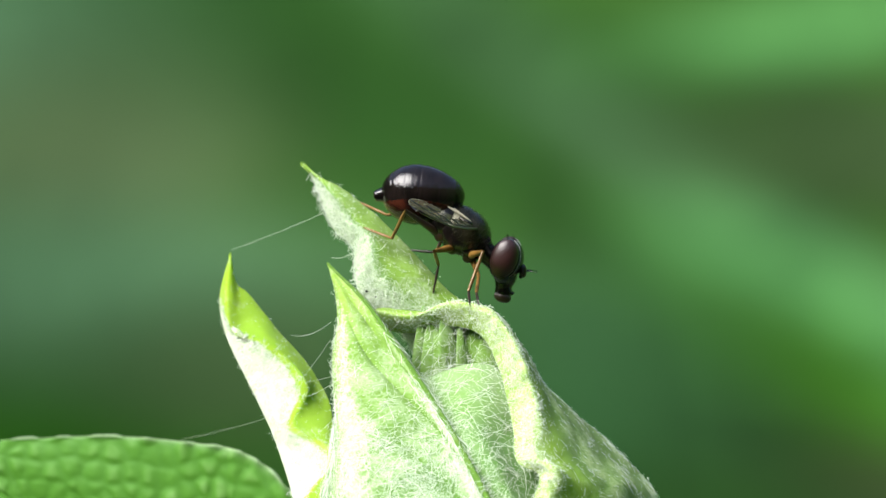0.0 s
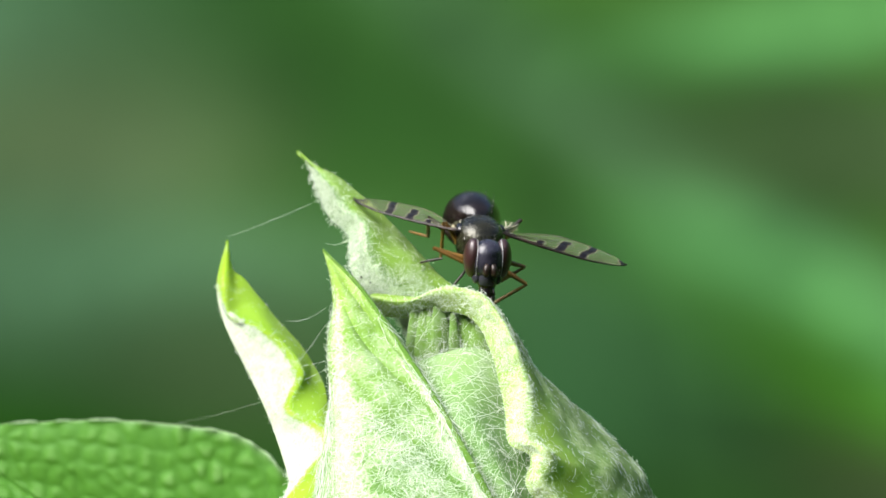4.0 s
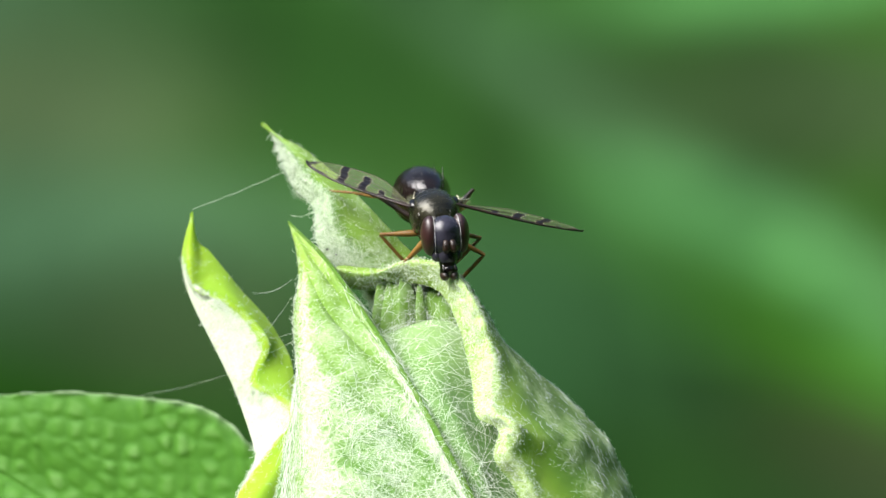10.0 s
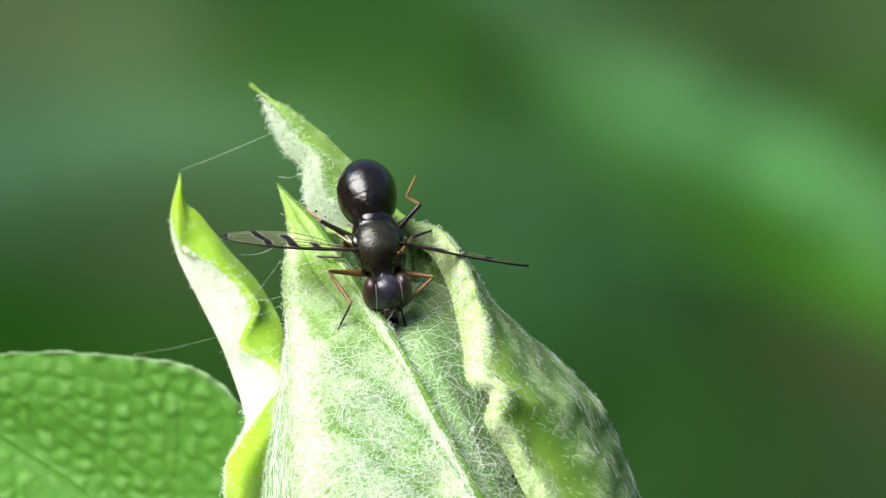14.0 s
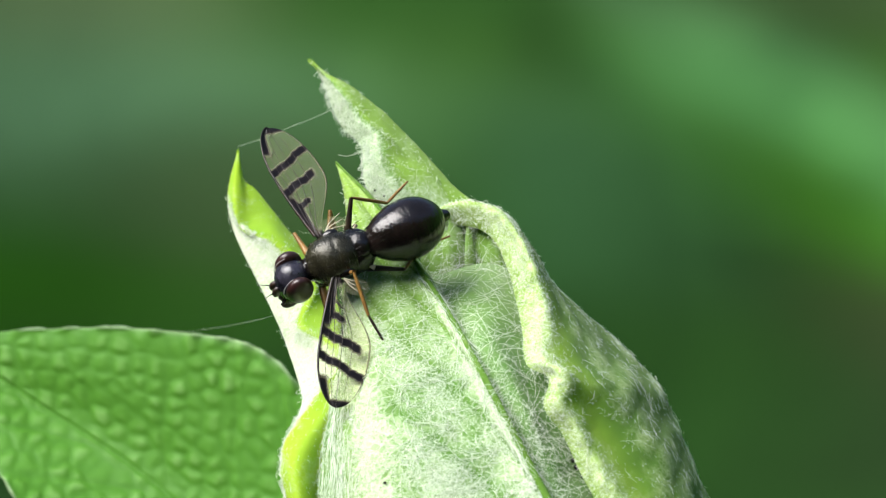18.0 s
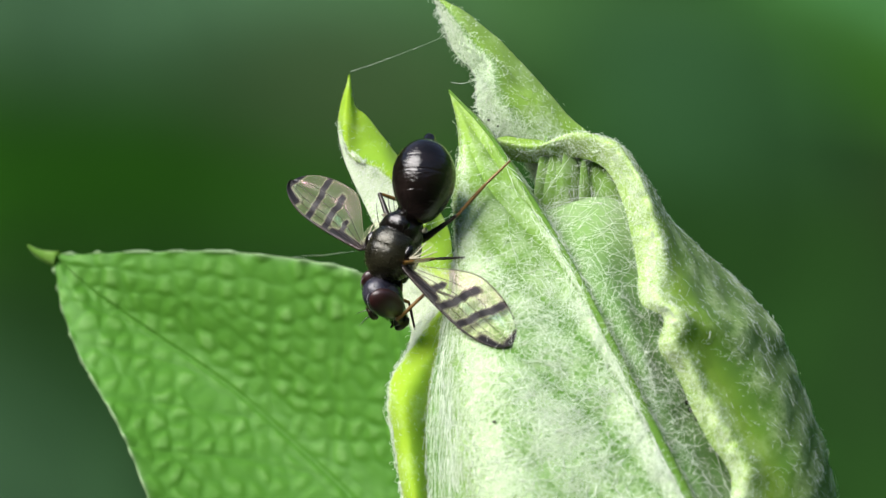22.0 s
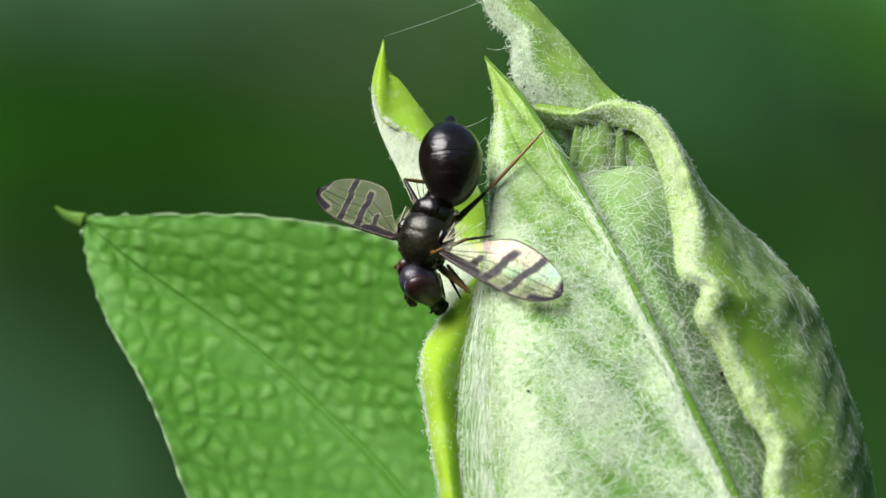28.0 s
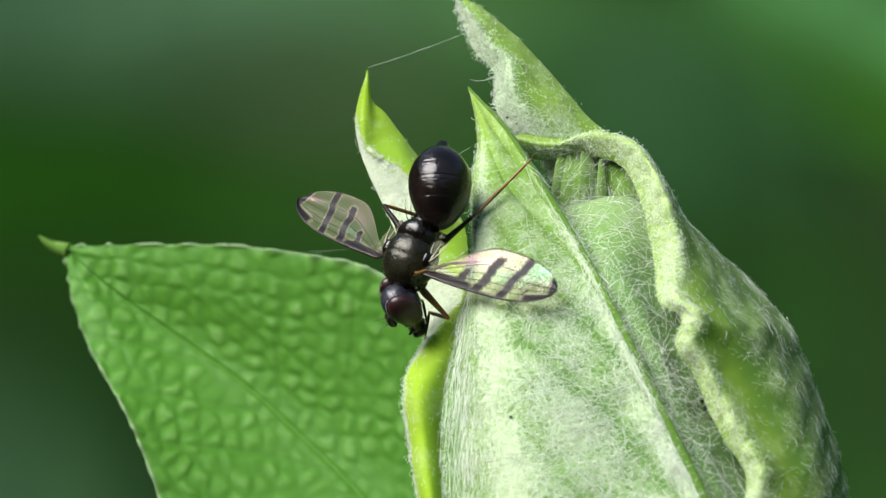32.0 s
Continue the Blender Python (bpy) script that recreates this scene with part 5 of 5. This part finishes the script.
    walk(wing_right, [
        (0, pose(0.00010, -0.00048, 0.00028, 4.3, -0.0, -22.4)),
        (1, pose(0.00010, -0.00048, 0.00028, 1.1, -0.0, -38.2)),
        (1.5, pose(0.00010, -0.00048, 0.00028, -6.3, -0.0, -77.8)),
        (2, pose(0.00010, -0.00048, 0.00028, -5.3, 0.0, -87.0)),
        (2.3, pose(0.00010, -0.00048, 0.00028, -4.8, -0.0, -64.1)),
        (2.6, pose(0.00010, -0.00048, 0.00028, -11.2, -0.0, -33.3)),
        (3, pose(0.00010, -0.00048, 0.00028, -8.1, 2.0, -24.0)),
        (3.5, pose(0.00010, -0.00048, 0.00028, -1.9, -1.8, -50.2)),
        (5.5, pose(0.00010, -0.00048, 0.00028, 16.4, -13.9, -6.6)),
        (6, pose(0.00010, -0.00048, 0.00028, 12.8, -16.6, -7.1)),
        (6.5, pose(0.00010, -0.00048, 0.00028, 24.3, -12.9, -23.5)),
        (7, pose(0.00010, -0.00048, 0.00028, 19.7, -10.5, -22.4)),
        (7.5, pose(0.00010, -0.00048, 0.00028, 4.6, -8.4, -11.9)),
        (8, pose(0.00010, -0.00048, 0.00028, 25.0, -1.9, -70.1)),
        (8.5, pose(0.00010, -0.00048, 0.00028, 5.8, -2.4, -31.8)),
        (9, pose(0.00010, -0.00048, 0.00028, 3.5, -0.0, -18.2)),
        (9.5, pose(0.00010, -0.00048, 0.00028, -2.8, 1.0, -44.1)),
        (10, pose(0.00010, -0.00048, 0.00028, -6.8, -5.0, -46.2)),
        (10.5, pose(0.00010, -0.00048, 0.00028, -4.9, -13.2, -32.5)),
        (11, pose(0.00010, -0.00048, 0.00028, -11.5, -24.2, -11.2)),
        (11.5, pose(0.00010, -0.00048, 0.00028, -20.3, -40.9, -7.2)),
        (12, pose(0.00010, -0.00048, 0.00028, -30.4, -24.5, 11.1)),
        (12.5, pose(0.00010, -0.00048, 0.00028, -16.9, -30.5, 11.7)),
        (13, pose(0.00010, -0.00048, 0.00028, -7.1, -33.5, 11.4)),
        (13.5, pose(0.00010, -0.00048, 0.00028, -16.7, -38.7, 27.6)),
        (14, pose(0.00010, -0.00048, 0.00028, -5.3, -37.2, -8.6)),
        (14.5, pose(0.00010, -0.00048, 0.00028, 7.3, -39.4, -11.0)),
        (16.5, pose(0.00010, -0.00048, 0.00028, -2.9, -19.3, 1.9)),
        (17, pose(0.00010, -0.00048, 0.00028, -4.7, -28.2, -4.3)),
        (17.5, pose(0.00010, -0.00048, 0.00028, 13.5, -13.5, -3.0)),
        (18, pose(0.00010, -0.00048, 0.00028, 12.9, -15.6, -1.7)),
        (18.5, pose(0.00010, -0.00048, 0.00028, 18.2, -17.7, -1.7)),
        (19, pose(0.00010, -0.00048, 0.00028, 18.2, -17.7, -0.8)),
        (19.5, pose(0.00010, -0.00048, 0.00028, 25.0, -17.6, -8.4)),
        (20, pose(0.00010, -0.00048, 0.00028, 15.0, -17.6, 8.6)),
        (20.5, pose(0.00010, -0.00048, 0.00028, 20.1, -17.7, -0.9)),
        (21, pose(0.00010, -0.00048, 0.00028, 18.0, -17.6, 7.2)),
        (21.5, pose(0.00010, -0.00048, 0.00028, 23.0, -15.0, -33.1)),
        (22, pose(0.00010, -0.00048, 0.00028, 19.5, -16.4, -22.7)),
        (23, pose(0.00010, -0.00048, 0.00028, 16.9, -17.7, -0.3)),
        (24, pose(0.00010, -0.00048, 0.00028, 23.1, -17.6, -7.9)),
        (25, pose(0.00010, -0.00048, 0.00028, 20.6, -13.7, -40.4)),
        (26, pose(0.00010, -0.00048, 0.00028, 15.8, -17.0, -16.7)),
        (28.5, pose(0.00010, -0.00048, 0.00028, 26.2, -16.7, -20.0)),
        (29, pose(0.00010, -0.00048, 0.00028, 21.1, -17.0, -17.7)),
        (30, pose(0.00010, -0.00048, 0.00028, 22.7, -16.1, -25.9)),
        (31, pose(0.00010, -0.00048, 0.00028, 20.5, -16.8, -19.3)),
        (32, pose(0.00010, -0.00048, 0.00028, 18.6, -16.9, -17.9)),
    ])
    walk(head, [
        (0, pose(0.00115, 0.00000, 0.00006, 0.0, -18.0, 0.0)),
        (1.5, pose(0.00115, 0.00000, 0.00006, 0.0, -18.0, 0.0)),
        (2, pose(0.00115, 0.00000, 0.00004, 0.0, -12.0, 0.0)),
        (3, pose(0.00115, 0.00000, -0.00002, 0.0, -8.0, 0.0)),
        (6, pose(0.00115, 0.00000, 0.00010, 0.0, -16.0, 0.0)),
        (9, pose(0.00115, 0.00000, 0.00012, 0.0, -20.0, 0.0)),
        (9.5, pose(0.00115, 0.00000, 0.00000, 0.0, -12.0, 0.0)),
        (11, pose(0.00115, 0.00000, -0.00012, 0.0, -10.0, 0.0)),
        (13, pose(0.00115, 0.00000, -0.00012, 0.0, -2.0, 0.0)),
        (16.5, pose(0.00105, 0.00000, -0.00012, 0.0, 0.0, 0.0)),
        (18, pose(0.00100, 0.00004, -0.00012, 10.0, 0.0, 0.0)),
        (19, pose(0.00092, 0.00012, -0.00012, 25.0, 5.0, -28.0)),
        (24, pose(0.00092, 0.00012, -0.00012, 28.0, 5.0, -32.0)),
        (32, pose(0.00092, 0.00012, -0.00012, 28.0, 5.0, -32.0)),
    ])
    walk(abdomen, [
        (0, pose(-0.00138, 0.00000, 0.00004, 0.0, -33.0, 0.0)),
        (2, pose(-0.00136, 0.00000, 0.00000, 0.0, -32.0, 0.0)),
        (3, pose(-0.00135, 0.00000, -0.00005, 0.0, -25.0, 0.0)),
        (6, pose(-0.00126, 0.00000, -0.00008, 0.0, -25.0, 0.0)),
        (9, pose(-0.00132, 0.00000, -0.00010, 0.0, -34.0, 0.0)),
        (10.5, pose(-0.00148, 0.00000, -0.00010, 0.0, -15.0, 0.0)),
        (12, pose(-0.00145, 0.00000, -0.00014, 0.0, -10.0, 0.0)),
        (13.5, pose(-0.00148, 0.00000, -0.00005, 0.0, -10.0, 0.0)),
        (17, pose(-0.00175, 0.00000, 0.00000, 0.0, -12.0, 0.0)),
        (19, pose(-0.00180, 0.00000, 0.00000, 0.0, -8.0, 8.0)),
        (24, pose(-0.00180, 0.00000, 0.00000, 0.0, -8.0, 24.0)),
        (32, pose(-0.00180, 0.00000, 0.00000, 0.0, -8.0, 24.0)),
    ])
    tree = bud_tree()
    rows = [[[], [], []] for _ in LEGS]
    for t, m in fly_rows:
        mi = m.inverted()
        down = (m.to_3x3() @ Vector((0, 0, -1))).normalized()
        for k, (hip, foot, tone) in enumerate(LEGS):
            out = np.array((0.25 * np.sign(foot[0] - 0.3), np.sign(foot[1]), 0.25 if hip[0] > 0.3 else 0.9))
            femur, tibia, tarsus = LENGTHS[k]
            start = m @ (Vector(foot) * MM) / MM
            hit = step_at(k, t)
            if hit is None:
                hit, nor, i, dist = tree.ray_cast(start - down * 0.9, down, 1.6)
            if hit is None:
                hit, nor, i, dist = tree.find_nearest(start, 2.2 if hip[0] > -0.2 else 0.75)
            rest = np.array(mi @ (Vector(hit) * MM)) / MM if hit is not None else foot
            back = hip - rest
            back[2] = 0.5
            ankle = rest + back / np.linalg.norm(back) * tarsus * 0.95
            knee, ankle = knee_of(hip, ankle, out, femur, tibia)
            d = rest - ankle
            tip = ankle + d / np.linalg.norm(d) * tarsus
            for j, (a, b) in enumerate(((hip, knee), (knee, ankle), (ankle, tip))):
                rows[k][j].append((t, aim(a - hip, b - hip)))
    for k, parts in enumerate(LEG_PARTS):
        for j in range(3):
            walk(parts[j + 1], rows[k][j])


motions()
